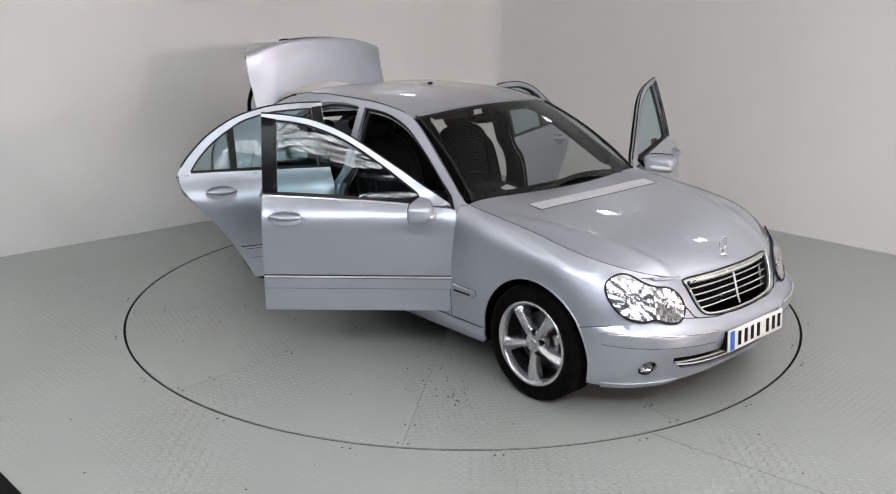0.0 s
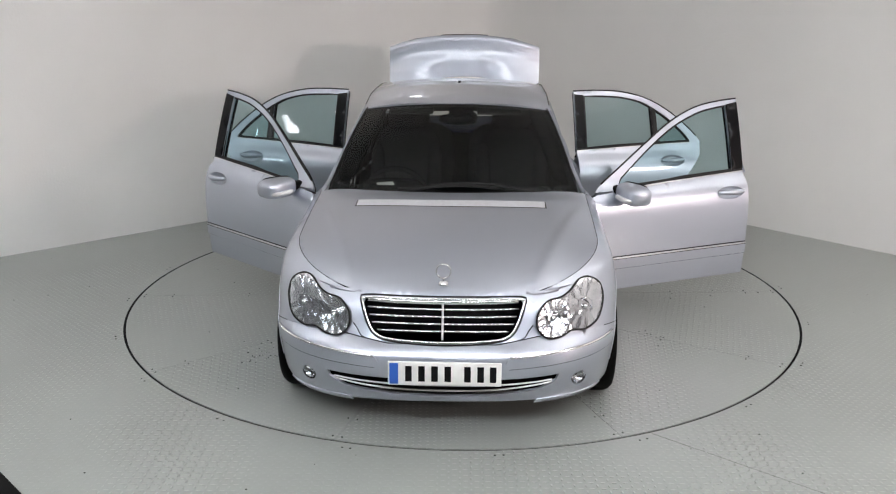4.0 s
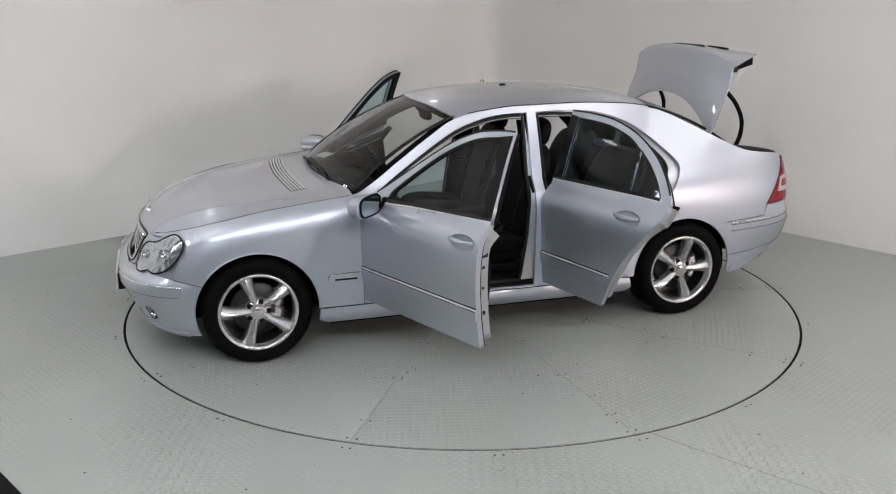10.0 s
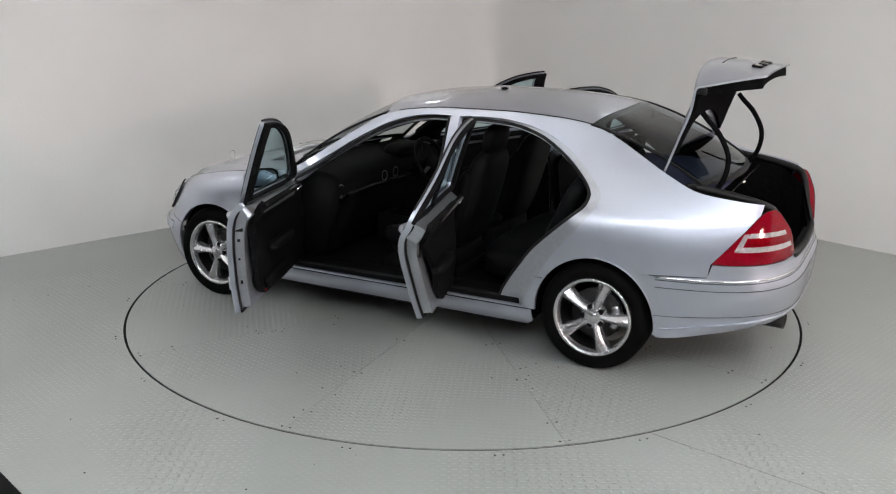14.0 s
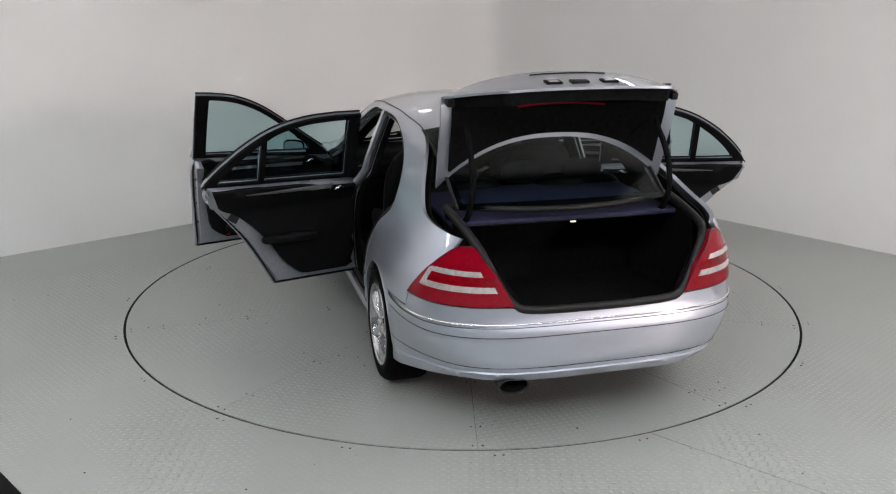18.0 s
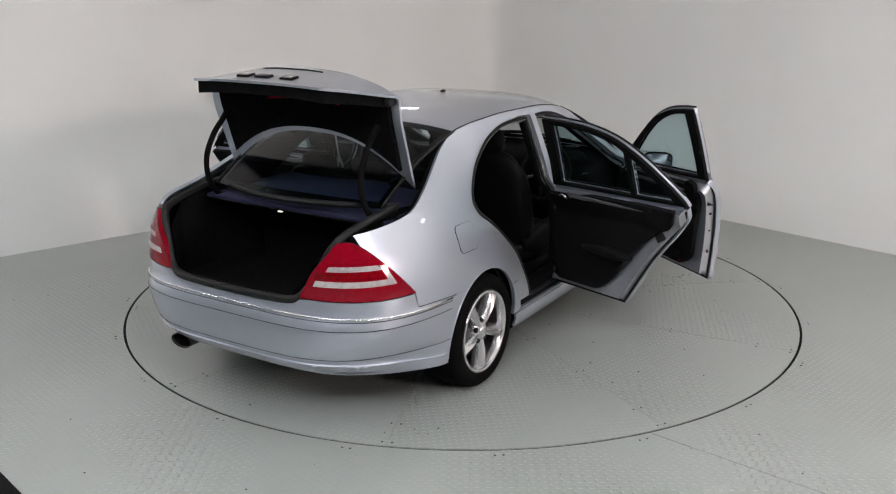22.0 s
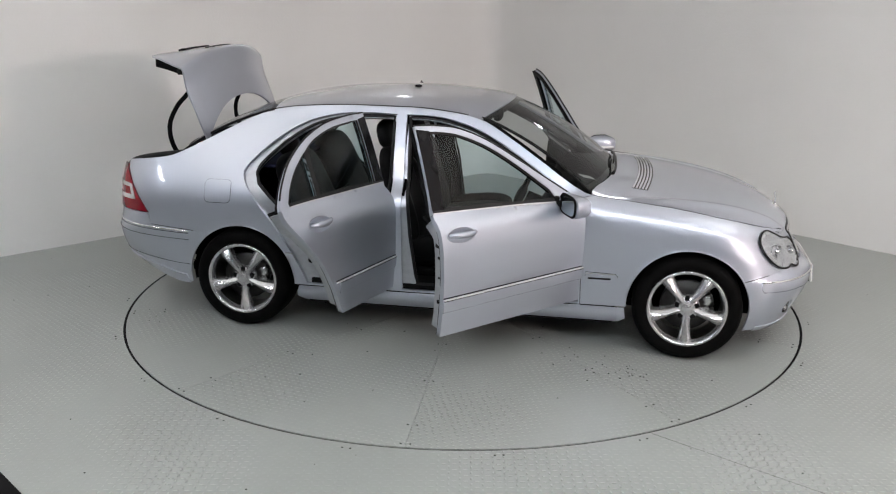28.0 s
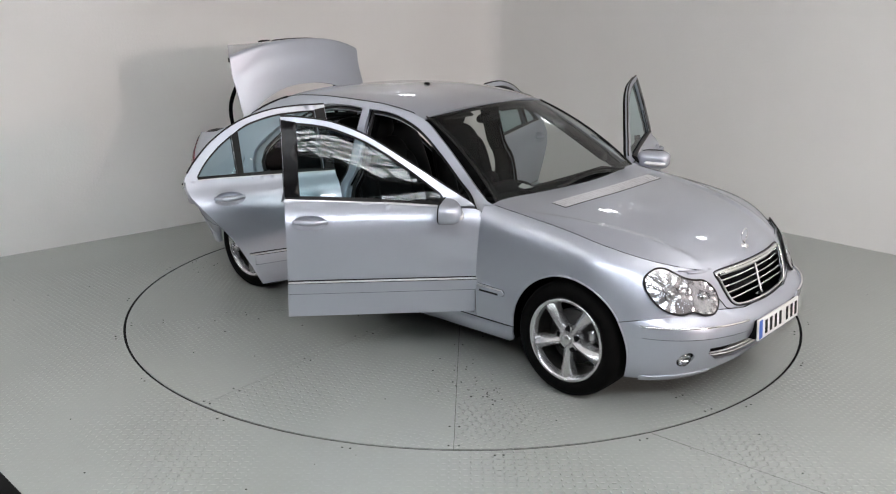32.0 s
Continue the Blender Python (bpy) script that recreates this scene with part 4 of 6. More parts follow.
def strip_on(name, xa, xb, z0, z1, side, origin, parent, material, lift, thick=0.006, label=""):
    """A moulding along the flank between two heights (numbers or functions of x)."""
    f0 = z0 if callable(z0) else (lambda x: z0)
    f1 = z1 if callable(z1) else (lambda x: z1)
    xs = [xa + (xb - xa) * i / 24 for i in range(25)]
    loop = [(at_x(x, f0(x)), f0(x)) for x in xs] + [(at_x(x, f1(x)), f1(x)) for x in xs[::-1]]
    return part(name, skin(loop, body, side, (), 0.05, thick, origin, lift=lift), material, parent, label)


def bowl_hole(x, z):
    return [(x + 0.095 * math.cos(2 * math.pi * i / 28), z + 0.0365 * math.sin(2 * math.pi * i / 28)) for i in range(28)]


def pull_handle(door, side, x, z, origin):
    y = body(x, z)[1]
    o = Vector(origin)
    bm = bmesh.new()
    rows = []
    for q in range(7):
        t = q / 6
        ring = []
        for i in range(28):
            px, pz = x + 0.096 * t * math.cos(2 * math.pi * i / 28), z + 0.037 * t * math.sin(2 * math.pi * i / 28)
            ring.append(bm.verts.new(Vector((px, side * (body(px, pz)[1] - 0.026 * (1 - t ** 3) + 0.0005), pz)) - o))
        rows.append(ring)
    for a, b in zip(rows, rows[1:]):
        for i in range(28):
            bm.faces.new([a[i], a[(i + 1) % 28], b[(i + 1) % 28], b[i]])
    bmesh.ops.remove_doubles(bm, verts=bm.verts, dist=1e-5)
    part("handle_bowl", bm, PAINT, door, "bowl behind the handle")
    bm = bmesh.new()
    pts = [Vector((x - 0.088 + 0.176 * i / 12, side * (y + 0.008 + 0.022 * math.sin(math.pi * i / 12)), z + 0.010)) - o for i in range(13)]
    tube(bm, pts, [0.010 + 0.008 * math.sin(math.pi * i / 12) for i in range(13)], 10, True, 1.0)
    part("handle", bm, PAINT, door, "silver pull handle")


def door_inside(door, side, x0, x1, z, origin, pocket=False):
    """Bright strip and latch on the inner trim."""
    o = Vector(origin)
    inner = lambda x, zz: (x, body(x, zz)[1] - 0.03 * math.exp(-((zz - 0.62) / 0.16) ** 2) - 0.132, zz)
    wide = [(x0, z + 0.024), (x1, z + 0.032), (x1 - 0.012, z - 0.030), (x0 + 0.03, z - 0.012)]
    part("trim_strip", skin(wide, inner, side, (), 0.04, 0.010, origin), ALUTRIM, door, "satin grey trim strip")
    bm = bmesh.new()
    xf = x1 + 0.015
    tube(bm, [Vector((xf, side * (body(xf, z)[1] - 0.146), z - 0.012)) - o, Vector((xf + 0.035, side * (body(xf, z)[1] - 0.159), z + 0.006)) - o, Vector((xf + 0.075, side * (body(xf, z)[1] - 0.146), z - 0.014)) - o], [0.007, 0.010, 0.006], 8)
    part("inner_handle", bm, CHROME, door, "chrome inner door handle")
    bm = bmesh.new()
    xm = (x0 + x1) / 2
    h = abs(x1 - x0) * 0.33
    cushion(bm, xm - h, xm + h, -0.04, 0.04, 0.60, 0.66, 3.0, Matrix.Translation(Vector((0, side * (body(xm, 0.6)[1] - 0.162), 0)) - o))
    part("armrest", bm, LEATHER, door, "black padded armrest")
    if pocket:
        bm = bmesh.new()
        cushion(bm, xm - 0.28, xm + 0.22, -0.03, 0.03, 0.40, 0.49, 3.0, Matrix.Translation(Vector((0, side * (body(xm, 0.45)[1] - 0.137), 0)) - o))
        part("door_pocket", bm, TRIMBLACK, door, "black door pocket")


def front_door(side, angle):
    hinge = (0.72, side * 0.83, 0.0)
    belt = [(x, BELT(x) - 0.012) for x in (0.70, 0.5, 0.2, -0.1, -0.331)]
    lower = [(0.728, 0.325), (0.734, 0.6), (0.728, 0.90)] + belt + [(-0.322, 0.6), (-0.322, 0.325)]
    door = part("front_door", skin(lower, body, side, [bowl_hole(-0.20, 0.852)], 0.022, 0.030, hinge), PAINT, CAR, "open silver front door")
    topline = spline([(0.69, 0.932), (0.52, 1.035), (0.32, 1.160), (0.12, 1.276), (-0.06, 1.345), (-0.22, 1.371), (-0.345, 1.378)], 6)
    ring = [(0.70, 0.923)] + topline + [(-0.331, 0.95)] + belt[::-1][:-1]
    pane = [(0.545, BELT(0.545) + 0.004)] + spline([(0.515, 0.985), (0.31, 1.132), (0.12, 1.246), (-0.06, 1.317), (-0.19, 1.342), (-0.262, 1.348)], 6) + [(-0.256, BELT(-0.256) + 0.004), (0.1, BELT(0.1) + 0.004)]
    pillar = [(-0.262, 1.350), (-0.343, 1.362), (-0.331, BELT(-0.33) + 0.004), (-0.254, BELT(-0.25) + 0.004)]
    trim = [(0.690, 0.385), (0.700, 0.9), (0.55, 0.962), (-0.300, 0.975), (-0.262, 0.60)] + spline([(-0.250, 0.52), (-0.215, 0.44), (-0.13, 0.388)], 4) + [(0.3, 0.380)]
    door_common(door, side, hinge, lower, ring, [pane], pillar, trim, hinge)
    strip_on("belt_strip", 0.55, -0.328, lambda x: BELT(x) - 0.013, lambda x: BELT(x) - 0.008, side, hinge, door, TRIMCHROME, 0.005, 0.006, "thin chrome belt strip")
    strip_on("belt_seal", 0.55, -0.328, lambda x: BELT(x) - 0.0075, lambda x: BELT(x) + 0.008, side, hinge, door, SEAL, 0.003, 0.008, "black belt seal")
    strip_on("side_moulding", 0.731, -0.321, 0.463, 0.524, side, hinge, door, PAINT, 0.008, 0.008, "silver side moulding")
    strip_on("moulding_line", 0.731, -0.321, 0.5260, 0.5325, side, hinge, door, TRIMCHROME, 0.010, 0.008, "chrome line on the moulding")
    strip_on("moulding_groove", 0.731, -0.321, 0.534, 0.540, side, hinge, door, SEAL, 0.002, 0.002)
    strip_on("moulding_groove", 0.731, -0.321, 0.4585, 0.461, side, hinge, door, SEAL, 0.002, 0.002)
    strip_on("moulding_groove", 0.731, -0.321, 0.5215, 0.5245, side, hinge, door, SEAL, 0.0095, 0.003)
    pull_handle(door, side, -0.20, 0.852, hinge)
    door_inside(door, side, -0.19, 0.46, 0.868, hinge, True)
    o = Vector(hinge)
    for z, h, w in ((0.80, 0.016, 0.024), (0.735, 0.008, 0.009), (0.63, 0.006, 0.006), (0.50, 0.010, 0.007)):
        bm = bmesh.new()
        block(bm, -0.004, 0.004, -w, w, -h, h, Matrix.Translation(Vector((-0.3065, side * (body(-0.32, z)[1] - 0.062), z)) - o), 0.002)
        part("door_latch", bm, SEAL, door, "dark door latch")
    # wing mirror
    bm = bmesh.new()
    cushion(bm, 0.410, 0.600, 0.800, 1.022, 0.872, 0.990, 3.2, Matrix.Translation(-Vector((hinge[0], 0, 0))) if side > 0 else Matrix.Translation(-Vector((hinge[0], 0, 0))) @ Matrix.Diagonal((1, -1, 1, 1)), 28, 14)
    bmesh.ops.translate(bm, verts=bm.verts, vec=(0, -hinge[1], 0))
    # cut the back flat for the glass
    for v in bm.verts:
        back = 0.500 - 0.034 * (abs(v.co.y + hinge[1]) - 0.908) / 0.092
        if v.co.x + hinge[0] < back:
            v.co.x = back - hinge[0]
    bmesh.ops.recalc_face_normals(bm, faces=bm.faces)
    mirror = part("wing_mirror", bm, PAINT, door, "silver wing mirror housing")
    bm = bmesh.new()
    ring_ = [bm.verts.new((0.4985 - 0.034 * math.copysign(abs(math.cos(a)) ** 0.55, math.cos(a)) - hinge[0], side * (0.905 + 0.082 * math.copysign(abs(math.cos(a)) ** 0.55, math.cos(a))) - hinge[1], 0.934 + 0.049 * math.copysign(abs(math.sin(a)) ** 0.55, math.sin(a)))) for a in (2 * math.pi * i / 28 for i in range(28))]
    f = bm.faces.new(ring_ if side > 0 else ring_[::-1])
    ex = bmesh.ops.extrude_face_region(bm, geom=[f])
    bmesh.ops.translate(bm, verts=[v for v in ex["geom"] if isinstance(v, bmesh.types.BMVert)], vec=(-0.004, 0, 0))
    bmesh.ops.recalc_face_normals(bm, faces=bm.faces)
    part("mirror_glass", bm, MIRROR, door, "mirror glass", False)
    bm = bmesh.new()
    ring_ = []
    for a in (2 * math.pi * i / 28 for i in range(28)):
        ring_.append((0.4995 - 0.034 * math.copysign(abs(math.cos(a)) ** 0.55, math.cos(a)) - hinge[0], side * (0.905 + 0.087 * math.copysign(abs(math.cos(a)) ** 0.55, math.cos(a))) - hinge[1], 0.934 + 0.054 * math.copysign(abs(math.sin(a)) ** 0.55, math.sin(a))))
    tube(bm, ring_ + ring_[:1], 0.007, 6, False)
    part("mirror_rim", bm, TRIMBLACK, door)
    bm = bmesh.new()
    pts = []
    for i in range(11):
        y = 0.862 + 0.140 * i / 10
        x = 0.508 + 0.098 * max(0.02, 1 - abs((y - 0.905) / 0.105) ** 3 - 0.02) ** (1 / 3)
        pts.append((x - 0.002 - hinge[0], side * y - hinge[1], 0.914))
    tube(bm, pts, [0.006] + [0.013] * 9 + [0.006], 8, True, 1.1)
    part("indicator", bm, BRIGHTPLASTIC, door, "clear indicator strip")
    bm = bmesh.new()
    tube(bm, [(0.55 - hinge[0], side * 0.745 - hinge[1], 0.935), (0.55 - hinge[0], side * 0.83 - hinge[1], 0.91)], [0.035, 0.03], 10, True, 0.6)
    part("mirror_foot", bm, TRIMBLACK, door, "black mirror foot")
    bm = bmesh.new()
    block(bm, -0.01, 0.01, -0.012, 0.012, -0.006, 0.006, Matrix.Translation(Vector((-0.12, side * (body(-0.12, 0.42)[1] - 0.117), 0.40)) - o), 0.003)
    part("door_lamp", bm, REDLIGHT, door, "small red door reflector")
    door.matrix_basis = pose(hinge[0], hinge[1], 0.33, 0, 0, -side * angle) @ pose(0, 0, 0, -side * 3.0, 1.3) @ pose(0, 0, -0.33)
    return door


def rear_door(side, angle):
    hinge = (-0.39, side * 0.84, 0.0)
    tip = spline([(-1.335, BELT(-1.33) - 0.012), (-1.325, 0.92), (-1.26, 0.83), (-1.12, 0.66), (-1.03, 0.52), (-0.96, 0.39), (-0.925, 0.325)], 6)
    belt = [(x, BELT(x) - 0.012) for x in (-0.393, -0.7, -1.0)]
    lower = [(-0.388, 0.325), (-0.388, 0.6)] + belt + tip
    door = part("rear_door", skin(lower, body, side, [bowl_hole(-1.10, 0.878)], 0.022, 0.030, hinge), PAINT, CAR, "open silver rear door")
    topline = [(-0.40, 1.356)] + spline([(-0.55, 1.358), (-0.75, 1.345), (-0.95, 1.295), (-1.12, 1.205), (-1.25, 1.10), (-1.325, 1.02), (-1.344, 0.985)], 6)
    ring = [(-0.393, 0.957)] + topline + [(-1.335, BELT(-1.33) - 0.012)] + belt[::-1][:-1]
    b = 0.004
    main = [(-0.468, BELT(-0.468) + b), (-0.472, 1.328)] + spline([(-0.56, 1.328), (-0.74, 1.317), (-0.90, 1.281), (-0.985, 1.241)], 5) + [(-0.985, BELT(-0.985) + b), (-0.7, BELT(-0.7) + b)]
    quarter = [(-1.018, BELT(-1.018) + b)] + spline([(-1.018, 1.222), (-1.11, 1.160), (-1.205, 1.078), (-1.258, 1.015), (-1.262, BELT(-1.26) + b)], 5)
    pillar = [(-0.470, 1.330), (-0.403, 1.338), (-0.395, BELT(-0.39) + b), (-0.466, BELT(-0.466) + b)]
    trim = [(-0.425, 0.385), (-0.415, 0.972), (-1.305, 1.0)] + spline([(-1.265, 0.925), (-1.15, 0.795), (-0.985, 0.63), (-0.885, 0.50), (-0.80, 0.41), (-0.74, 0.385)], 4)
    door_common(door, side, hinge, lower, ring, [main, quarter], pillar, trim, hinge)
    part("window_divider", skin([(-0.985, 0.985), (-0.985, 1.238), (-1.018, 1.220), (-1.018, 0.985)], body, side, (), 0.03, 0.02, hinge, lift=0.003), SEAL, door, "black window divider")
    strip_on("belt_strip", -0.395, -1.26, lambda x: BELT(x) - 0.013, lambda x: BELT(x) - 0.008, side, hinge, door, TRIMCHROME, 0.005, 0.006, "thin chrome belt strip")
    strip_on("belt_seal", -0.395, -1.26, lambda x: BELT(x) - 0.0075, lambda x: BELT(x) + 0.008, side, hinge, door, SEAL, 0.003, 0.008, "black belt seal")
    e = -1.005
    strip_on("side_moulding", -0.389, e + 0.035, 0.463, 0.524, side, hinge, door, PAINT, 0.008, 0.008, "silver side moulding")
    strip_on("moulding_line", -0.389, e, 0.5260, 0.5325, side, hinge, door, TRIMCHROME, 0.010, 0.008, "chrome line on the moulding")
    strip_on("moulding_groove", -0.389, e, 0.534, 0.540, side, hinge, door, SEAL, 0.002, 0.002)
    strip_on("moulding_groove", -0.389, e + 0.035, 0.4585, 0.461, side, hinge, door, SEAL, 0.002, 0.002)
    strip_on("moulding_groove", -0.389, e + 0.035, 0.5215, 0.5245, side, hinge, door, SEAL, 0.0095, 0.003)
    pull_handle(door, side, -1.10, 0.878, hinge)
    door_inside(door, side, -1.12, -0.58, 0.905, hinge)
    bm = bmesh.new()
    block(bm, -0.03, 0.03, -0.004, 0.004, -0.04, 0.04, Matrix.Translation(Vector((-1.16, side * (body(-1.16, 0.80)[1] - 0.094), 0.79)) - Vector(hinge)) @ pose(0, 0, 0, 0, 35, 0), 0.002)
    part("door_latch", bm, STEEL, door, "steel door latch")
    door.matrix_basis = pose(hinge[0], hinge[1], 0.33, 0, 0, -side * angle) @ pose(0, 0, 0, -side * 3.0) @ pose(0, 0, -0.33)
    return door


# ---- boot lid ----
LID_X, LID_Z = -1.76, 1.075


def lid_map(s, w):
    """The closed lid: s from its front edge over the deck and down the back, w across."""
    xc, zc, ex, ez, wd = (LID_CURVES[k](s) for k in range(5))
    a = abs(w)
    return (xc + ex * a ** 2.4 - LID_X, w * wd, zc - ez * a ** 2.6 - LID_Z)


LID_CURVES = (
    curve((0, -2.00), (0.25, -2.13), (0.45, -2.24), (0.55, -2.312), (0.60, -2.338), (0.64, -2.342), (0.8, -2.350), (1.0, -2.352)),
    curve((0, 1.072), (0.25, 1.068), (0.45, 1.062), (0.55, 1.064), (0.60, 1.052), (0.64, 1.02), (0.8, 0.88), (1.0, 0.69)),
    curve((0, 0.24), (0.25, 0.16), (0.5, 0.108), (0.62, 0.092), (1.0, 0.008)),
    curve((0, 0.004), (0.2, 0.035), (0.5, 0.066), (0.62, 0.062), (1.0, 0.0)),
    curve((0, 0.612), (0.5, 0.620), (0.6, 0.620), (0.66, 0.592), (1.0, 0.410)))


def sheet(fmap, ns, nw, s0=0.0, s1=1.0, e=1.0, thick=0.0, lift=0.0):
    """A grid over s and w with metal behind it."""
    pos = [[Vector(fmap(s0 + (s1 - s0) * i / ns, -e + 2 * e * j / nw)) for j in range(nw + 1)] for i in range(ns + 1)]

    def nrm(i, j):
        a = pos[min(i + 1, ns)][j] - pos[max(i - 1, 0)][j]
        b = pos[i][min(j + 1, nw)] - pos[i][max(j - 1, 0)]
        return b.cross(a).normalized()
    sign = -1 if nrm(ns // 4, nw // 2).z < 0 else 1
    bm = bmesh.new()
    out = [[bm.verts.new(pos[i][j] + sign * nrm(i, j) * lift) for j in range(nw + 1)] for i in range(ns + 1)]
    for i in range(ns):
        for j in range(nw):
            bm.faces.new([out[i][j], out[i][j + 1], out[i + 1][j + 1], out[i + 1][j]])
    if thick:
        inn = [[bm.verts.new(pos[i][j] + sign * nrm(i, j) * (lift - thick)) for j in range(nw + 1)] for i in range(ns + 1)]
        for i in range(ns):
            for j in range(nw):
                bm.faces.new([inn[i][j], inn[i + 1][j], inn[i + 1][j + 1], inn[i][j + 1]])
        loop = [(0, j) for j in range(nw)] + [(i, nw) for i in range(ns)] + [(ns, j) for j in range(nw, 0, -1)] + [(i, 0) for i in range(ns, 0, -1)]
        for k, (i, j) in enumerate(loop):
            a, b = loop[k], loop[(k + 1) % len(loop)]
            bm.faces.new([out[a[0]][a[1]], inn[a[0]][a[1]], inn[b[0]][b[1]], out[b[0]][b[1]]])
            for q in (out, inn):
                ed = bm.edges.get((q[a[0]][a[1]], q[b[0]][b[1]]))
                if ed:
                    ed.smooth = False
    bmesh.ops.recalc_face_normals(bm, faces=bm.faces)
    return bm


def build_lid():
    lid = part("boot_lid", sheet(lid_map, 44, 30, thick=0.012), PAINT, CAR, "open silver boot lid")
    part("lid_lining", sheet(lid_map, 30, 20, 0.06, 0.60, 0.91, 0.022, -0.0135), CARPET, lid, "black felt lid lining")
    part("lid_lining", sheet(lid_map, 16, 20, 0.62, 0.975, 0.955, 0.058, -0.0135), CARPET, lid, "black felt lid lining")

    def below(s, w, d):
        p = Vector(lid_map(s, w))
        a = Vector(lid_map(s + 0.01, w)) - Vector(lid_map(s - 0.01, w))
        b = Vector(lid_map(s, w + 0.01)) - Vector(lid_map(s, w - 0.01))
        n = a.cross(b).normalized()
        if n.dot(p - Vector((-2.10 - LID_X, 0, 0.85 - LID_Z))) < 0:
            n = -n
        return p + n * d
    bm = bmesh.new()
    tube(bm, [below(0.37, w / 10 * 0.38, -0.05) for w in range(-10, 11)], 0.008, 8)
    part("brake_light", bm, REDLENS, lid, "long red lens inside the lid")
    # recess with handle and two lamps on the back of the lid
    bm = bmesh.new()
    tube(bm, [below(0.70, w / 12 * 0.34, 0.0) for w in range(-12, 13)], 0.006, 8, True, 0.6)
    part("lid_grip", bm, GLOSSBLACK, lid, "thin black grip strip on the lid")
    for w in (-0.29, 0.31):
        bm = bmesh.new()
        p = below(0.90, w, 0.004)
        block(bm, -0.006, 0.006, -0.040, 0.040, -0.028, 0.028, Matrix.Translation(p), 0.004)
        o = part("plate_lamp", bm, TRIMBLACK, lid, "small lamp for the number plate")
        bm = bmesh.new()
        block(bm, -0.004, 0.004, -0.024, 0.024, -0.017, 0.017, Matrix.Translation(p + Vector((-0.005, 0, 0))), 0.003)
        part("lens", bm, CLEARLENS, o, "clear lamp lens")
    bm = bmesh.new()
    block(bm, -0.008, 0.008, -0.045, 0.045, -0.022, 0.022, Matrix.Translation(below(0.91, 0.04, 0.003)), 0.004)
    part("lid_lock", bm, GLOSSBLACK, lid, "black lock plate")
    for w in (-0.955, 0.955):
        bm = bmesh.new()
        block(bm, -0.018, 0.018, -0.018, 0.018, -0.03, 0.03, Matrix.Translation(below(0.55, w, -0.036)), 0.006)
        part("rubber_stop", bm, SEAL, lid, "black rubber stop")
    lid.matrix_basis = pose(-1.632, 0, 1.122, 0, 81.6, 0)
    # bowed hinge arms
    for side in (1, -1):
        bm = bmesh.new()
        tube(bm, spline([(-1.800, side * 0.50, 1.44), (-1.835, side * 0.50, 1.40), (-1.90, side * 0.505, 1.33), (-1.955, side * 0.51, 1.22), (-1.95, side * 0.515, 1.11), (-1.90, side * 0.52, 1.02), (-1.80, side * 0.52, 0.95)], 5), 0.015, 8)
        part("hinge_arm", bm, CARPET, CAR, "bowed black hinge arm")


BOOTGLOW = glow("boot_lamp_glow", (1.0, 0.85, 0.7), 1.1)


def build_boot():
    """The dark box under the lid, its rim seal, and the shelf behind the rear seat."""
    bm = bmesh.new()
    xs = [(-1.50, 0.54), (-1.80, 0.60), (-2.10, 0.575), (-2.24, 0.50), (-2.325, 0.36)]
    ring0 = [(x, y) for x, y in xs] + [(x, -y) for x, y in xs[::-1]]
    levels = []
    for z, d in ((0.56, 0.02), (0.60, 0.0), (0.70, 0.0)):
        levels.append([bm.verts.new((x + (d if x < -2 else 0), y * (1 - d), z)) for x, y in ring0])
    topz = {-1.50: 1.0, -1.80: 1.045, -2.10: 0.985, -2.24: 0.90, -2.325: 0.672}
    levels.append([bm.verts.new((x, y, topz[x])) for x, y in ring0])
    for a, b in zip(levels, levels[1:]):
        for i in range(len(ring0)):
            j = (i + 1) % len(ring0)
            bm.faces.new([a[j], a[i], b[i], b[j]])
    bm.faces.new(levels[0])
    part("boot_lining", bm, CARPET, CAR, "black carpet boot lining", False)
    line = spline([(-1.80, 0.600, 1.052), (-2.02, 0.588, 1.022), (-2.18, 0.575, 0.985), (-2.235, 0.548, 0.935), (-2.275, 0.48, 0.80), (-2.305, 0.425, 0.715), (-2.322, 0.36, 0.685), (-2.335, 0.18, 0.680), (-2.34, 0.0, 0.680)], 5)
    line = line + [(x, -y, z) for x, y, z in line[::-1][1:]]
    bm = bmesh.new()
    tube(bm, line, 0.021, 8)
    part("boot_seal", bm, SEAL, CAR, "black rubber boot seal")
    bm = bmesh.new()
    tube(bm, [(-1.955 + 0.185 * abs(i / 10) ** 2.2, 0.60 * i / 10, 1.052) for i in range(-10, 11)], 0.016, 8)
    part("window_seal", bm, SEAL, CAR, "black seal below the rear window")
    bm = bmesh.new()
    block(bm, -2.33, -2.29, -0.30, 0.30, 0.655, 0.690, None, 0.008)
    part("boot_sill", bm, TRIMBLACK, CAR, "black boot sill cover")
    bm = bmesh.new()
    block(bm, -1.90, -1.15, -0.60, 0.60, 0.975, 1.0, None, 0.008)
    part("rear_shelf", bm, NAVY, CAR, "dark blue-black rear shelf")
    bm = bmesh.new()
    block(bm, -1.965, -1.958, -0.50, 0.50, 0.990, 0.996, None, 0.002)
    strip = part("boot_strip", bm, GLOSSBLACK, CAR, "thin black edge strip in the boot")
    bm = bmesh.new()
    block(bm, -1.972, -1.960, -0.014, 0.014, 0.982, 0.988, None, 0.003)
    part("boot_lamp", bm, BOOTGLOW, strip, "small lit boot lamp")
    bm = bmesh.new()
    block(bm, -1.52, -1.46, -0.58, 0.58, 0.3, 0.98, None, 0.005)
    part("boot_partition", bm, CARPET, CAR)


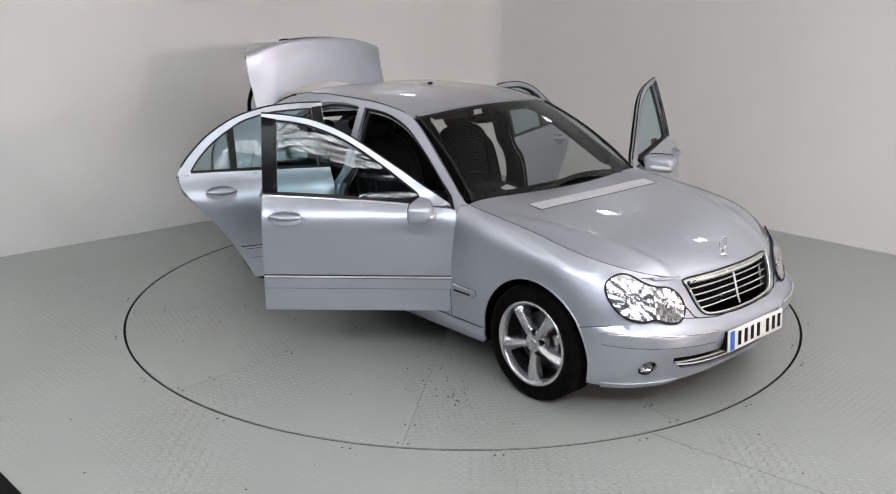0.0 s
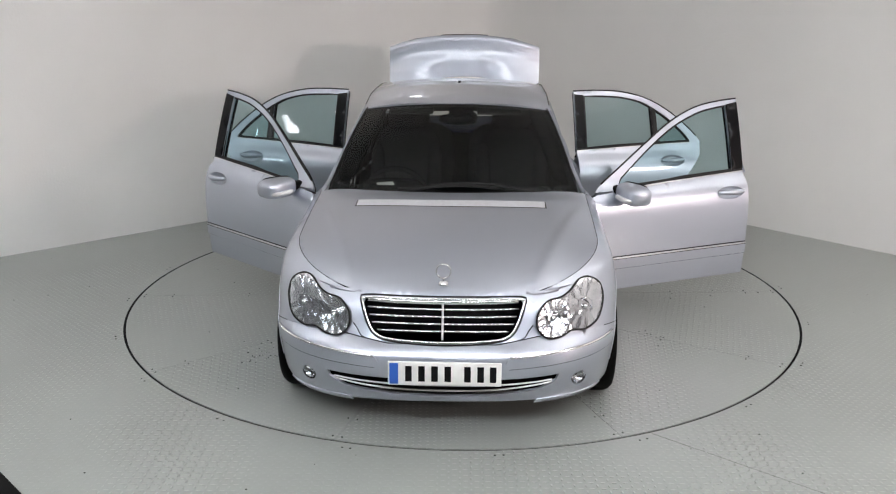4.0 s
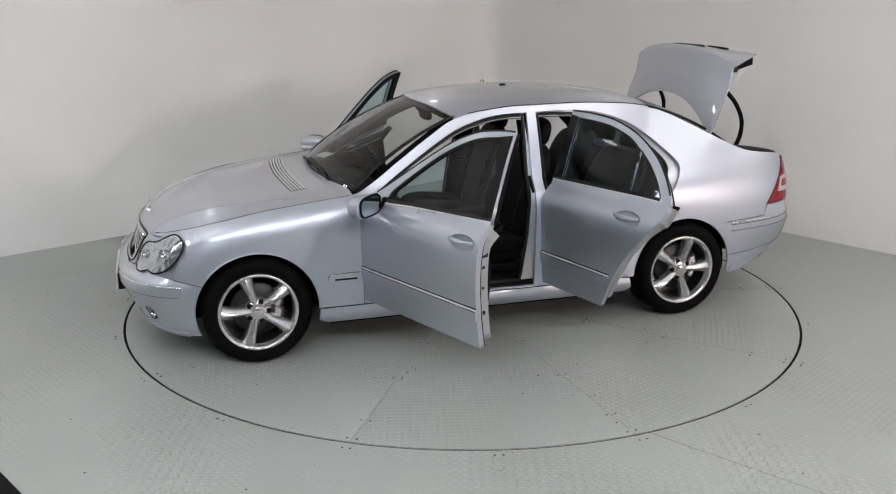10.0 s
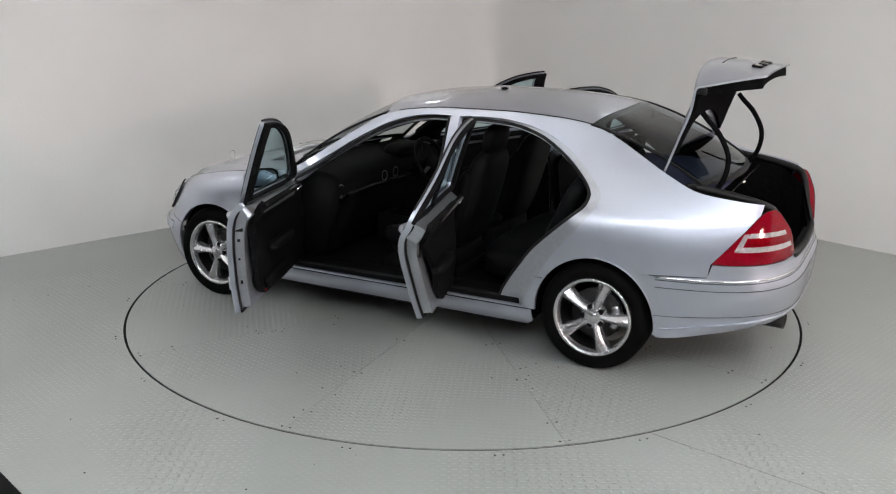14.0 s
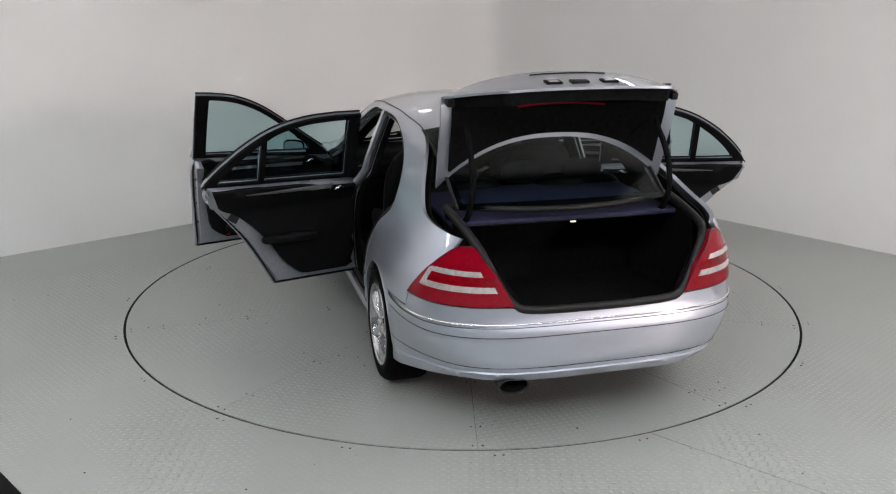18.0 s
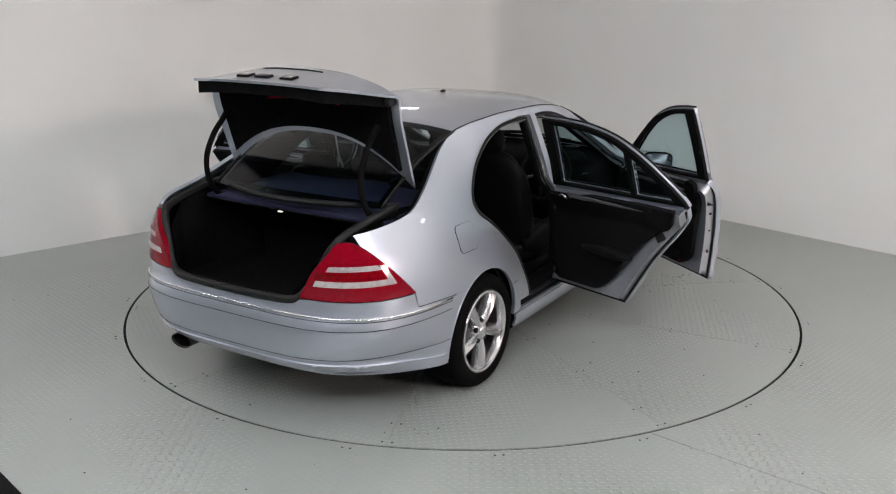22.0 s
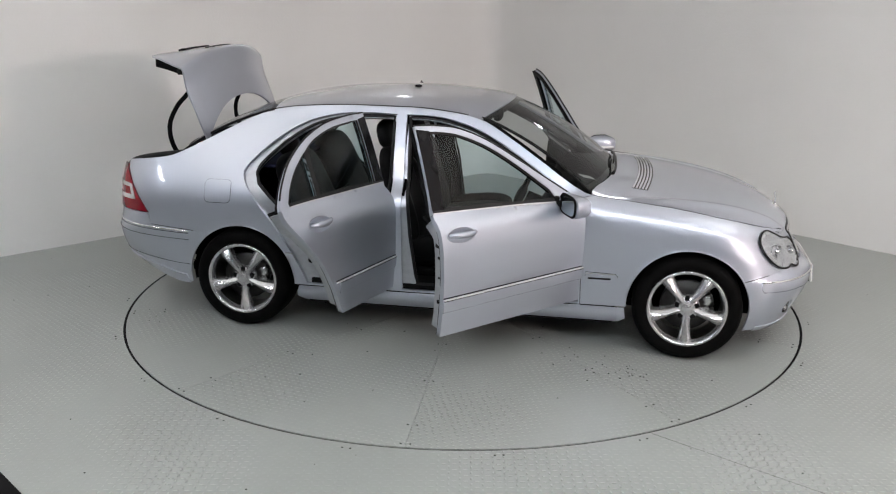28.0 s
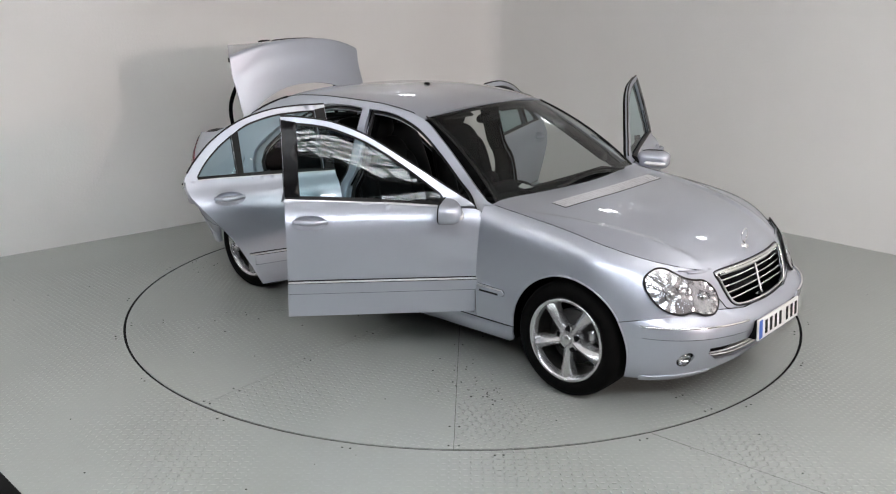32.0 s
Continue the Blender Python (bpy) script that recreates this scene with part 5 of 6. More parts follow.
front_door(1, 69.0)
front_door(-1, 50.9)
rear_door(1, 74.0)
rear_door(-1, 72.2)
build_lid()
build_boot()

# ---- nose: lamps, grille, plate, trim ----


def front_at(y, z, out=0.0):
    p = Vector(body(at_y(y, z), z))
    return Vector((p.x + out, y, z))


def lens_map(out):
    """The nose surface by (y, z), pushed forward and outward."""
    def f(y, z):
        p = body(at_y(y, z), z)
        k = out(y, z) if callable(out) else out
        return (p[0] + 0.75 * k, y + 0.55 * k, z + 0.25 * k)
    return f


LAMP = closed_spline([(0.688, 0.742), (0.742, 0.706), (0.757, 0.635), (0.727, 0.562), (0.660, 0.533), (0.600, 0.540), (0.545, 0.518), (0.478, 0.518), (0.433, 0.562),
                      (0.437, 0.625), (0.482, 0.672), (0.540, 0.682), (0.588, 0.702), (0.635, 0.740)], 5)


def bowl(bm, c, axis, r, depth, k=28):
    """An open reflector bowl round an axis."""
    q = Vector(axis).to_track_quat("Y", "Z").to_matrix().to_4x4()
    lathe(bm, [(0.004, -depth), (r * 0.45, -depth * 0.92), (r * 0.75, -depth * 0.6), (r * 0.95, -depth * 0.15), (r, 0.0), (r * 1.05, 0.003), (r * 1.07, -0.004)], k, Matrix.Translation(c) @ q)


def headlamp(side):
    def sd(p):
        return Vector((p[0], side * p[1], p[2]))

    def flutes(y, z):
        """Two bowls whose flutes run out from the bulbs."""
        cy, cz, r = (0.668, 0.628, 0.105) if y > 0.588 else (0.512, 0.598, 0.080)
        d, a = math.hypot(y - cy, z - cz), math.atan2(z - cz, y - cy)
        return 0.003 + 0.010 * min(1.0, d / r) ** 2 + 0.0034 * min(1.0, d / 0.03) * abs(math.sin(6 * a + 0.6))

    housing = part("headlamp", skin(LAMP, lens_map(flutes), side, (), 0.011, 0.0, outward=(1, side, 0)), LAMPSILVER, CAR, "clear twin-oval headlamp")
    rim = [Vector(lens_map(0.014)(*p)) for p in LAMP]
    bm = bmesh.new()
    tube(bm, [sd(p) for p in rim + rim[:2]], 0.0052, 6, False)
    part("lamp_seal", bm, SEAL, housing, "black seal round the lamp")
    for y, z, r in ((0.668, 0.628, 0.040), (0.512, 0.598, 0.034)):
        c = Vector(lens_map(0.008)(y, z))
        ax = Vector((0.9, side * 0.38, 0.10))
        q = Matrix.Translation(sd(c)) @ ax.to_track_quat("Y", "Z").to_matrix().to_4x4()
        bm = bmesh.new()
        lathe(bm, [(0.001, 0.012), (0.009, 0.010), (0.014, 0.002), (0.015, -0.012)], 18, q)
        part("bulb_cap", bm, CHROME, housing, "chrome bulb cap")
        bm = bmesh.new()
        lathe(bm, [(r * 0.94, 0.002), (r, 0.005), (r * 1.06, 0.002), (r * 1.06, -0.006)], 32, q)
        part("reflector_rim", bm, LAMPBASE, housing, "thin dark reflector rim")

    def bulge(y, z):
        a = math.exp(-(((y - 0.66) / 0.085) ** 2 + ((z - 0.635) / 0.08) ** 2)) + 0.8 * math.exp(-(((y - 0.515) / 0.06) ** 2 + ((z - 0.60) / 0.06) ** 2))
        return 0.010 + 0.020 * min(1.0, a)
    part("lamp_glass", skin(LAMP, lens_map(bulge), side, (), 0.018, 0.0, outward=(1, side, 0)), LENS, housing, "clear lamp cover")


ALUTRIM2 = simple("satin_vent", (0.56, 0.57, 0.60), 0.35, 0.4, 60.0, 0.06)
LAMPBASE = simple("lamp_base", (0.42, 0.43, 0.45), 0.16, 0.9, 26.0, 0.3, 0.6, 34.0)
LAMPSILVER = simple("lamp_silver", (0.50, 0.51, 0.53), 0.17, 0.80, 26.0, 0.12)


def build_nose():
    headlamp(1)
    headlamp(-1)
    # grille
    bm = bmesh.new()
    block(bm, 1.86, 1.90, -0.40, 0.40, 0.49, 0.70, None, 0.01)
    grille = part("grille", bm, GLOSSBLACK, CAR, "black radiator grille with chrome bars")
    ring = [front_at(y, z, 0.006) for y, z in closed_spline(GRILLE, 3)]
    bm = bmesh.new()
    tube(bm, ring + ring[:2], 0.0062, 8, False)
    part("grille_frame", bm, CHROME, grille, "chrome grille frame")
    ring = [front_at(y, z, 0.001) for y, z in grow(closed_spline(GRILLE, 3), 0.009)]
    bm = bmesh.new()
    tube(bm, ring + ring[:2], 0.0045, 6, False)
    part("grille_seal", bm, SEAL, grille, "black gap round the grille")
    bm = bmesh.new()
    tube(bm, [front_at(0.35 - 0.7 * i / 16, 0.680, 0.002) for i in range(17)], 0.009, 6, True, 1.3)
    part("grille_frame", bm, CHROME, grille, "chrome grille frame")
    for z, e in ((0.645, 0.352), (0.612, 0.343), (0.580, 0.330), (0.548, 0.305)):
        bm = bmesh.new()
        tube(bm, [front_at(e - 2 * e * i / 20, z, -0.014) for i in range(21)], 0.0052, 6, True, 0.9)
        part("grille_bar", bm, CHROME, grille, "chrome grille bar")
    bm = bmesh.new()
    tube(bm, [front_at(0, 0.515 + 0.17 * i / 8, -0.004) for i in range(9)], 0.0055, 6)
    part("grille_bar", bm, TRIMCHROME, grille, "chrome grille bar")
    # number plate: plain bars stand for its characters
    bm = bmesh.new()
    block(bm, -0.006, 0.006, -0.26, 0.26, -0.056, 0.056, None, 0.004)
    plate = part("number_plate", bm, WHITEPLASTIC, CAR, "white front number plate")
    bm = bmesh.new()
    block(bm, 0.0062, 0.0072, -0.252, -0.212, -0.050, 0.050)
    part("blue_band", bm, BLUEPLASTIC, plate, "blue band", False)
    for k, y in enumerate((-0.165, -0.105, -0.045, 0.015, 0.105, 0.165, 0.222)):
        bm = bmesh.new()
        block(bm, 0.0062, 0.0074, y - 0.015, y + 0.015, -0.037, 0.037)
        part("plate_bar", bm, GLOSSBLACK, plate, "black bar", False)
    plate.matrix_basis = pose(2.124, 0.015, 0.388, 0, -4, 0)
    bm = bmesh.new()
    block(bm, 2.060, 2.116, -0.245, 0.275, 0.335, 0.436, None, 0.004)
    part("plate_holder", bm, TRIMBLACK, CAR, "black plate holder")
    # lower air intake
    bm = bmesh.new()
    block(bm, 1.90, 1.93, -0.55, 0.55, 0.22, 0.36)
    intake = part("air_intake", bm, TRIMBLACK, CAR, "black lower air intake", False)
    for dz, o in ((0.052, -0.006), (0.018, -0.004)):
        bm = bmesh.new()
        pts = []
        for i in range(25):
            y = 0.515 - 1.03 * i / 24
            z = 0.246 + dz + (0.040 if dz < 0.03 else 0.018) * (abs(y) / 0.515) ** 2.2
            pts.append(front_at(y, z, -0.006 + o))
        tube(bm, pts, 0.0045, 6)
        part("intake_bar", bm, TRIMCHROME, intake, "chrome intake bar")
    # fog lamps
    for side in (1, -1):
        c = front_at(0.645 * side, 0.305, -0.012)
        ax = Vector((0.85, side * 0.45, 0))
        bm = bmesh.new()
        bowl(bm, c, ax, 0.036, 0.02)
        fog = part("fog_lamp", bm, LAMPBASE, CAR, "round fog lamp")
        bm = bmesh.new()
        q = ax.to_track_quat("Y", "Z").to_matrix().to_4x4()
        lathe(bm, [(0.001, 0.014), (0.02, 0.011), (0.034, 0.002), (0.036, -0.004)], 24, Matrix.Translation(c) @ q)
        part("fog_glass", bm, LENS, fog, "clear fog lamp glass")
        bm = bmesh.new()
        lathe(bm, [(0.036, -0.03), (0.036, 0.002), (0.041, 0.003), (0.046, -0.008), (0.047, -0.03)], 28, Matrix.Translation(c) @ q)
        part("fog_surround", bm, GLOSSBLACK, fog, "black surround")
        # moulding on the bumper corner
        ys = [0.31 + 0.03 * i for i in range(17)]
        xs_top = [(at_y(y, 0.458 + 0.022 * (y - 0.3) / 0.5), 0.458 + 0.022 * (y - 0.3) / 0.5) for y in ys] + [on(1.76, 0.482)]
        low = [(u, z - 0.055) for u, z in xs_top]
        loop = xs_top + [(xs_top[-1][0] - 0.02, xs_top[-1][1] - 0.03)] + low[::-1] + [(xs_top[0][0] + 0.012, xs_top[0][1] - 0.028)]
        part("bumper_moulding", skin(loop, body, side, (), 0.03, 0.010, outward=(1, side, 0), lift=0.007), PAINT, CAR, "silver bumper moulding")
        bm = bmesh.new()
        tube(bm, [Vector((body(u, z)[0] + 0.006, side * (body(u, z)[1] + 0.004), z + 0.002)) for u, z in xs_top], 0.006, 6)
        part("bumper_strip", bm, CHROME, CAR, "chrome bumper strip")
        bm = bmesh.new()
        tube(bm, [Vector((body(u, z)[0] + 0.004, side * (body(u, z)[1] + 0.003), z - 0.002)) for u, z in low], 0.0019, 5)
        part("panel_gap", bm, SEAL, CAR)
        # lower lip of the bumper corner
        us = [at_x(1.745 + 0.02 * i, 0.19) for i in range(8)] + [at_y(0.62 - 0.03 * i, 0.19) for i in range(7)]
        us = sorted(us)
        loop = [(u, 0.203) for u in us] + [(u, 0.172) for u in us[::-1]]
        part("bumper_lip", skin(loop, body, side, (), 0.03, 0.012, outward=(1, side, 0), lift=0.005), PAINT, CAR, "silver lip below the bumper")
        # wing badge
        loop = [(0.775, 0.452), (0.93, 0.456), (0.955, 0.470), (0.958, 0.482), (0.945, 0.497), (0.775, 0.503)]
        part("wing_moulding", skin(loop, body, side, (), 0.02, 0.014, lift=0.013), PAINT, CAR, "silver wing moulding")
        bm = bmesh.new()
        tube(bm, [Vector((x, side * (body(x, z)[1] + 0.002), z)) for x, z in densify(loop + loop[:1], 0.03)], 0.0026, 5, False)
        part("panel_gap", bm, SEAL, CAR)
        strip_on("wing_slot", 0.79, 0.92, 0.464, 0.475, side, (0, 0, 0), CAR, SEAL, 0.0145, 0.003)
        strip_on("wing_strip", 0.775, 0.945, 0.4955, 0.5015, side, (0, 0, 0), CAR, CHROME, 0.016, 0.006, "chrome wing strip")
    # seams of bonnet and bumper
    for side in (1, -1):
        bm = bmesh.new()
        tube(bm, [Vector((x, side * (edge_y(x) - 0.002), rail(x) + 0.001)) for x in (0.80 + 1.02 * i / 30 for i in range(31))], 0.0015, 5)
        part("panel_gap", bm, SEAL, CAR, "dark bonnet gap")
        bm = bmesh.new()
        pts = wheel_cut(AXF, angle_at(0.487), angle_at(0.487), 1)[:1] + [on(1.72, 0.502), on(1.80, 0.517)]
        tube(bm, [Vector((body(u, z)[0], side * (body(u, z)[1] + 0.001), z)) for u, z in spline(pts, 5)], 0.0019, 5)
        part("panel_gap", bm, SEAL, CAR, "dark bumper gap")
        bm = bmesh.new()
        pts = [(0.42, 0.575), (0.40, 0.552), (0.382, 0.525), (0.350, 0.512)]
        tube(bm, [Vector((front_at(y, z, 0.001).x, side * y, z)) for y, z in spline(pts, 4)], 0.003, 5)
        part("panel_gap", bm, SEAL, CAR)
        bm = bmesh.new()
        tube(bm, [Vector((0.748, side * (body(0.748, z)[1] - 0.001), z)) for z in (0.30 + 0.03 * i for i in range(21))], 0.0019, 5)
        part("panel_gap", bm, SEAL, CAR)
        bm = bmesh.new()
        tube(bm, [Vector((0.75 + 0.235 * i / 6, side * (body(0.8, 0.296)[1] + 0.003), 0.296)) for i in range(7)], 0.0019, 5)
        part("panel_gap", bm, SEAL, CAR)
    # ornament on the bonnet
    bm = bmesh.new()
    lathe(bm, [(0.001, 0.012), (0.016, 0.010), (0.024, 0.003), (0.026, -0.004)], 24, pose(1.905, 0, 0.752, 90, 0, 0))
    orn = part("bonnet_ornament", bm, CHROME, CAR, "chrome ring ornament on a round foot")
    bm = bmesh.new()
    tube(bm, [(1.905, 0, 0.756), (1.904, 0, 0.778)], [0.006, 0.004], 8)
    lathe(bm, [(0.034, 0.0025), (0.0375, 0.0), (0.034, -0.0025), (0.031, 0.0)], 32, pose(1.902, 0, 0.808, 0, 0, 90), True)
    part("ring", bm, CHROME, orn)
    # louvre along the rear of the bonnet

    def bonnet_z(x, y):
        return crown(x) - (crown(x) - rail(x)) * abs(y / edge_y(x)) ** 2.6

    def vent_bar(x0, x1, e, dz):
        bm = bmesh.new()
        rows = []
        for i in range(25):
            y = -e + 2 * e * i / 24
            bend = -0.035 * (y / 0.52) ** 2
            rows.append([bm.verts.new((x + bend, y, bonnet_z(x + bend, y) + d)) for x, d in ((x0, -0.003), (x0, dz), (x1, 0.0010), (x1, -0.003))])
        for a, b in zip(rows, rows[1:]):
            for j in range(4):
                bm.faces.new([a[j], a[(j + 1) % 4], b[(j + 1) % 4], b[j]])
        bm.faces.new(rows[0])
        bm.faces.new(rows[-1][::-1])
        bmesh.ops.recalc_face_normals(bm, faces=bm.faces)
        return bm
    vent = part("bonnet_vent", vent_bar(1.044, 1.138, 0.525, 0.0008), SEAL, CAR, "slatted air vent in the bonnet", False)
    for k in range(5):
        part("vent_slat", vent_bar(1.0465 + 0.0185 * k, 1.0565 + 0.0185 * k, 0.518, 0.0045), ALUTRIM2, vent, "pale slat", False)
    # cowl and wipers
    bm = bmesh.new()
    rows = []
    for i in range(13):
        w = -1 + i / 6
        rows.append([bm.verts.new((0.868 - 0.085 * w * w, 0.70 * w, 0.936 - 0.012 * w * w)), bm.verts.new((0.925 - 0.125 * w * w, 0.712 * w, 0.948 - 0.016 * w * w)), bm.verts.new((0.86 - 0.12 * w * w, 0.71 * w, 0.980 - 0.02 * w * w))])
    for a, b in zip(rows, rows[1:]):
        bm.faces.new([a[0], a[1], b[1], b[0]])
        bm.faces.new([a[1], a[2], b[2], b[1]])
    part("cowl", bm, TRIMBLACK, CAR, "black plastic cowl")
    for base, tip in (((0.895, -0.30), (0.872, 0.26)), ((0.862, 0.46), (0.868, -0.10))):
        bm = bmesh.new()
        pts = []
        for i in range(9):
            t = i / 8
            x, y = base[0] + (tip[0] - base[0]) * t, base[1] + (tip[1] - base[1]) * t
            w = y / 0.71
            s = max(0.0, (0.90 - 0.125 * w * w - x) / 0.66)
            p = Vector(screen_map(s, w))
            pts.append(p + Vector((0.012, 0, 0.018 + 0.01 * math.sin(math.pi * t))))
        tube(bm, pts, [0.011] + [0.008] * 7 + [0.005], 6)
        part("wiper", bm, SEAL, CAR, "black windscreen wiper")
    # paper on the dashboard behind the screen
    bm = bmesh.new()
    block(bm, -0.04, 0.04, -0.05, 0.05, -0.001, 0.001, pose(0.735, -0.39, 0.962, 0, 14, 24))
    part("paper", bm, PAPER, CAR, "white paper slip on the dashboard", False)


# ---- tail ----
EXHAUST_Y, EXHAUST_Z = 0.410, 0.312


def build_tail():
    for side in (1, -1):
        outer = spline([on(-1.978, 0.707), on(-2.035, 0.775), on(-2.10, 0.855), on(-2.165, 0.938), on(-2.20, 0.972)], 5)
        topl = spline([on(-2.20, 0.970), (at_y(0.595, 0.975, False), 0.975), (at_y(0.568, 0.955, False), 0.952)], 4)[1:]
        inner = spline([(at_y(0.568, 0.955, False), 0.948), (at_y(0.50, 0.85, False), 0.85), (at_y(0.445, 0.76, False), 0.75), (at_y(0.425, 0.71, False), 0.708)], 5)[1:]
        loop = outer + topl + inner
        lamp = part("tail_lamp", skin(loop, body, side, (), 0.025, 0.03, outward=(-1, side, 0), lift=0.006), REDLENS, CAR, "red tail lamp with clear bands")
        bm = bmesh.new()
        tube(bm, [Vector((body(u, z)[0] - 0.003, side * (body(u, z)[1] + 0.003), z)) for u, z in loop + loop[:1]], 0.0028, 6, False)
        part("lamp_gap", bm, SEAL, lamp, "dark gap round the lamp")

        def band(z0, z1, x_out, cut):
            top_in = 0.43 + (z1 - 0.705) * 0.48
            bot_in = 0.43 + (z0 - 0.705) * 0.48
            u_out0, u_out1 = at_x(x_out, z0), at_x(x_out - 0.02, z1)
            return [(u_out0, z0), (u_out1, z1)] + [(u_out1 + (at_y(top_in + cut, z1, False) - u_out1) * i / 8, z1) for i in range(1, 9)] + \
                [(at_y(bot_in + cut, z0, False) + (u_out0 - at_y(bot_in + cut, z0, False)) * i / 8, z0) for i in range(0, 8)]
        for z0, z1, xo, cut in ((0.773, 0.800, -2.085, 0.035), (0.845, 0.868, -2.125, 0.06)):
            part("clear_band", skin(band(z0, z1, xo, cut), body, side, (), 0.025, 0.006, outward=(-1, side, 0), lift=0.0095), CLEARLENS, lamp, "clear lamp band")
        part("clear_band", skin([on(-2.078, 0.775), on(-2.115, 0.862), on(-2.137, 0.866), on(-2.105, 0.772)], body, side, (), 0.02, 0.006, outward=(-1, side, 0), lift=0.010), CLEARLENS, lamp, "clear lamp band")
        part("dark_band", skin(band(0.806, 0.840, -2.125, 0.02), body, side, (), 0.025, 0.004, outward=(-1, side, 0), lift=0.0075), DARKRED, lamp, "dark red lamp band")
    # fuel flap on the right flank
    rr = 0.028
    c = [(-1.585, 0.795), (-1.415, 0.795), (-1.415, 0.930), (-1.585, 0.930)]
    loop = []
    for k, (x, z) in enumerate(c):
        cx, cz = x + (rr if x < -1.5 else -rr), z + (rr if z < 0.86 else -rr)
        a0 = (180, 270, 0, 90)[k]
        loop += arc(cx, cz, rr, a0, a0 + 90, 5)
    loop = [on(x, z) for x, z in loop]
    flap = part("fuel_flap", skin(loop, body, -1, (), 0.03, 0.002, lift=0.003), PAINT, CAR, "rounded fuel filler flap")
    bm = bmesh.new()
    tube(bm, [Vector((body(u, z)[0], -body(u, z)[1] - 0.001, z)) for u, z in loop + loop[:1]], 0.0024, 5, False)
    part("flap_gap", bm, SEAL, flap)
    # strip and seams round the bumper

    def belt_path(f, a, k=60):
        """Round the tail from flank to flank at the height f(x)."""
        u0 = at_x(a, f(a))
        pts = []
        for i in range(k + 1):
            u = u0 + (2 * UR - 2 * u0) * i / k
            x = body(max(u, 2 * UR - u), 0.6)[0]
            z = f(x)
            p = body(u, z)
            pts.append(Vector((p[0], p[1], z)))
        return pts

    def out(p, d):
        n = Vector((p.x + 1.55, p.y * 1.6, 0)).normalized() if p.x < -1.75 else Vector((0, math.copysign(1, p.y), 0))
        return p + n * d
    for f, r, mat, d, name, lab in ((lambda x: 0.604 + 0.022 * min(1, (-1.70 - x) / 0.6), 0.0055, CHROME, 0.003, "bumper_strip", "chrome bumper strip"),
                                    (lambda x: 0.590 + 0.022 * min(1, (-1.70 - x) / 0.6), 0.002, SEAL, 0.002, "panel_gap", ""),
                                    (lambda x: 0.548 + 0.022 * min(1, (-1.70 - x) / 0.6), 0.0018, SEAL, 0.0005, "panel_gap", ""),
                                    (lambda x: 0.385 + 0.03 * min(1, (-1.70 - x) / 0.6), 0.0016, SEAL, 0.0005, "panel_gap", "")):
        bm = bmesh.new()
        tube(bm, [out(p, d) for p in belt_path(f, -1.70)], r, 6)
        part(name, bm, mat, CAR, lab)
    # skirt along the lower edge of the bumper, proud of it
    low = [on(-1.715, 0.262), on(-1.80, 0.268), on(-1.95, 0.290), (at_y(0.6, 0.34, False), 0.338), (at_y(0.3, 0.34, False), 0.340)]
    high = [on(-1.735, 0.318), on(-1.80, 0.324), on(-1.95, 0.346), (at_y(0.6, 0.385, False), 0.386), (at_y(0.3, 0.39, False), 0.390)]
    loop = low + [(2 * UR - u, z) for u, z in low[::-1]] + [(2 * UR - u, z) for u, z in high] + high[::-1]
    part("bumper_skirt", skin(loop, lambda u, z: body(u, z), 1, (), 0.03, 0.012, outward=(-1, 0, 0), lift=0.009), PAINT, CAR, "silver skirt below the rear bumper")
    for side in (1, -1):
        bm = bmesh.new()
        tube(bm, [Vector((body(u, z)[0], side * (body(u, z)[1] + 0.001), z)) for u, z in spline([on(-1.665, 0.611), on(-1.80, 0.622), on(-1.96, 0.632)], 5)], 0.0020, 5)
        part("panel_gap", bm, SEAL, CAR)
        # small moulding behind the rear door
        strip_on("quarter_moulding", -1.01, -1.06, 0.50, 0.507, side, (0, 0, 0), CAR, CHROME, 0.006, 0.006)
    def oval(bm, rings):
        rows = [[bm.verts.new((x, EXHAUST_Y + 1.22 * w * math.cos(2 * math.pi * i / 32), EXHAUST_Z + 1.3 * h * math.sin(2 * math.pi * i / 32))) for i in range(32)] for x, w, h in rings]
        for a, b in zip(rows, rows[1:]):
            for i in range(32):
                bm.faces.new([a[i], a[(i + 1) % 32], b[(i + 1) % 32], b[i]])
        return rows
    bm = bmesh.new()
    oval(bm, [(-2.298, 0.0575, 0.0295), (-2.318, 0.059, 0.030), (-2.320, 0.0575, 0.0285), (-2.316, 0.056, 0.027), (-2.305, 0.055, 0.026)])
    pipe = part("exhaust_pipe", bm, STEEL, CAR, "oval dark steel exhaust tip")
    bm = bmesh.new()
    oval(bm, [(-1.95, 0.040, 0.024), (-2.15, 0.054, 0.027), (-2.30, 0.0572, 0.0292)])
    part("pipe_body", bm, STEEL, pipe, "dark steel pipe")
    # plain black inner face that closes the tip
    bm = bmesh.new()
    rows = oval(bm, [(-2.306, 0.0552, 0.0262), (-2.24, 0.053, 0.025), (-2.10, 0.050, 0.023)])
    bm.faces.new(rows[-1])
    part("pipe_mouth", bm, CARPET, pipe, "black mouth of the pipe")
    # aerial on the roof, seams of the roof
    bm = bmesh.new()
    cushion(bm, -0.44, -0.39, -0.012, 0.012, 1.435, 1.456, 2.2)
    part("aerial", bm, GLOSSBLACK, CAR, "small black roof aerial")
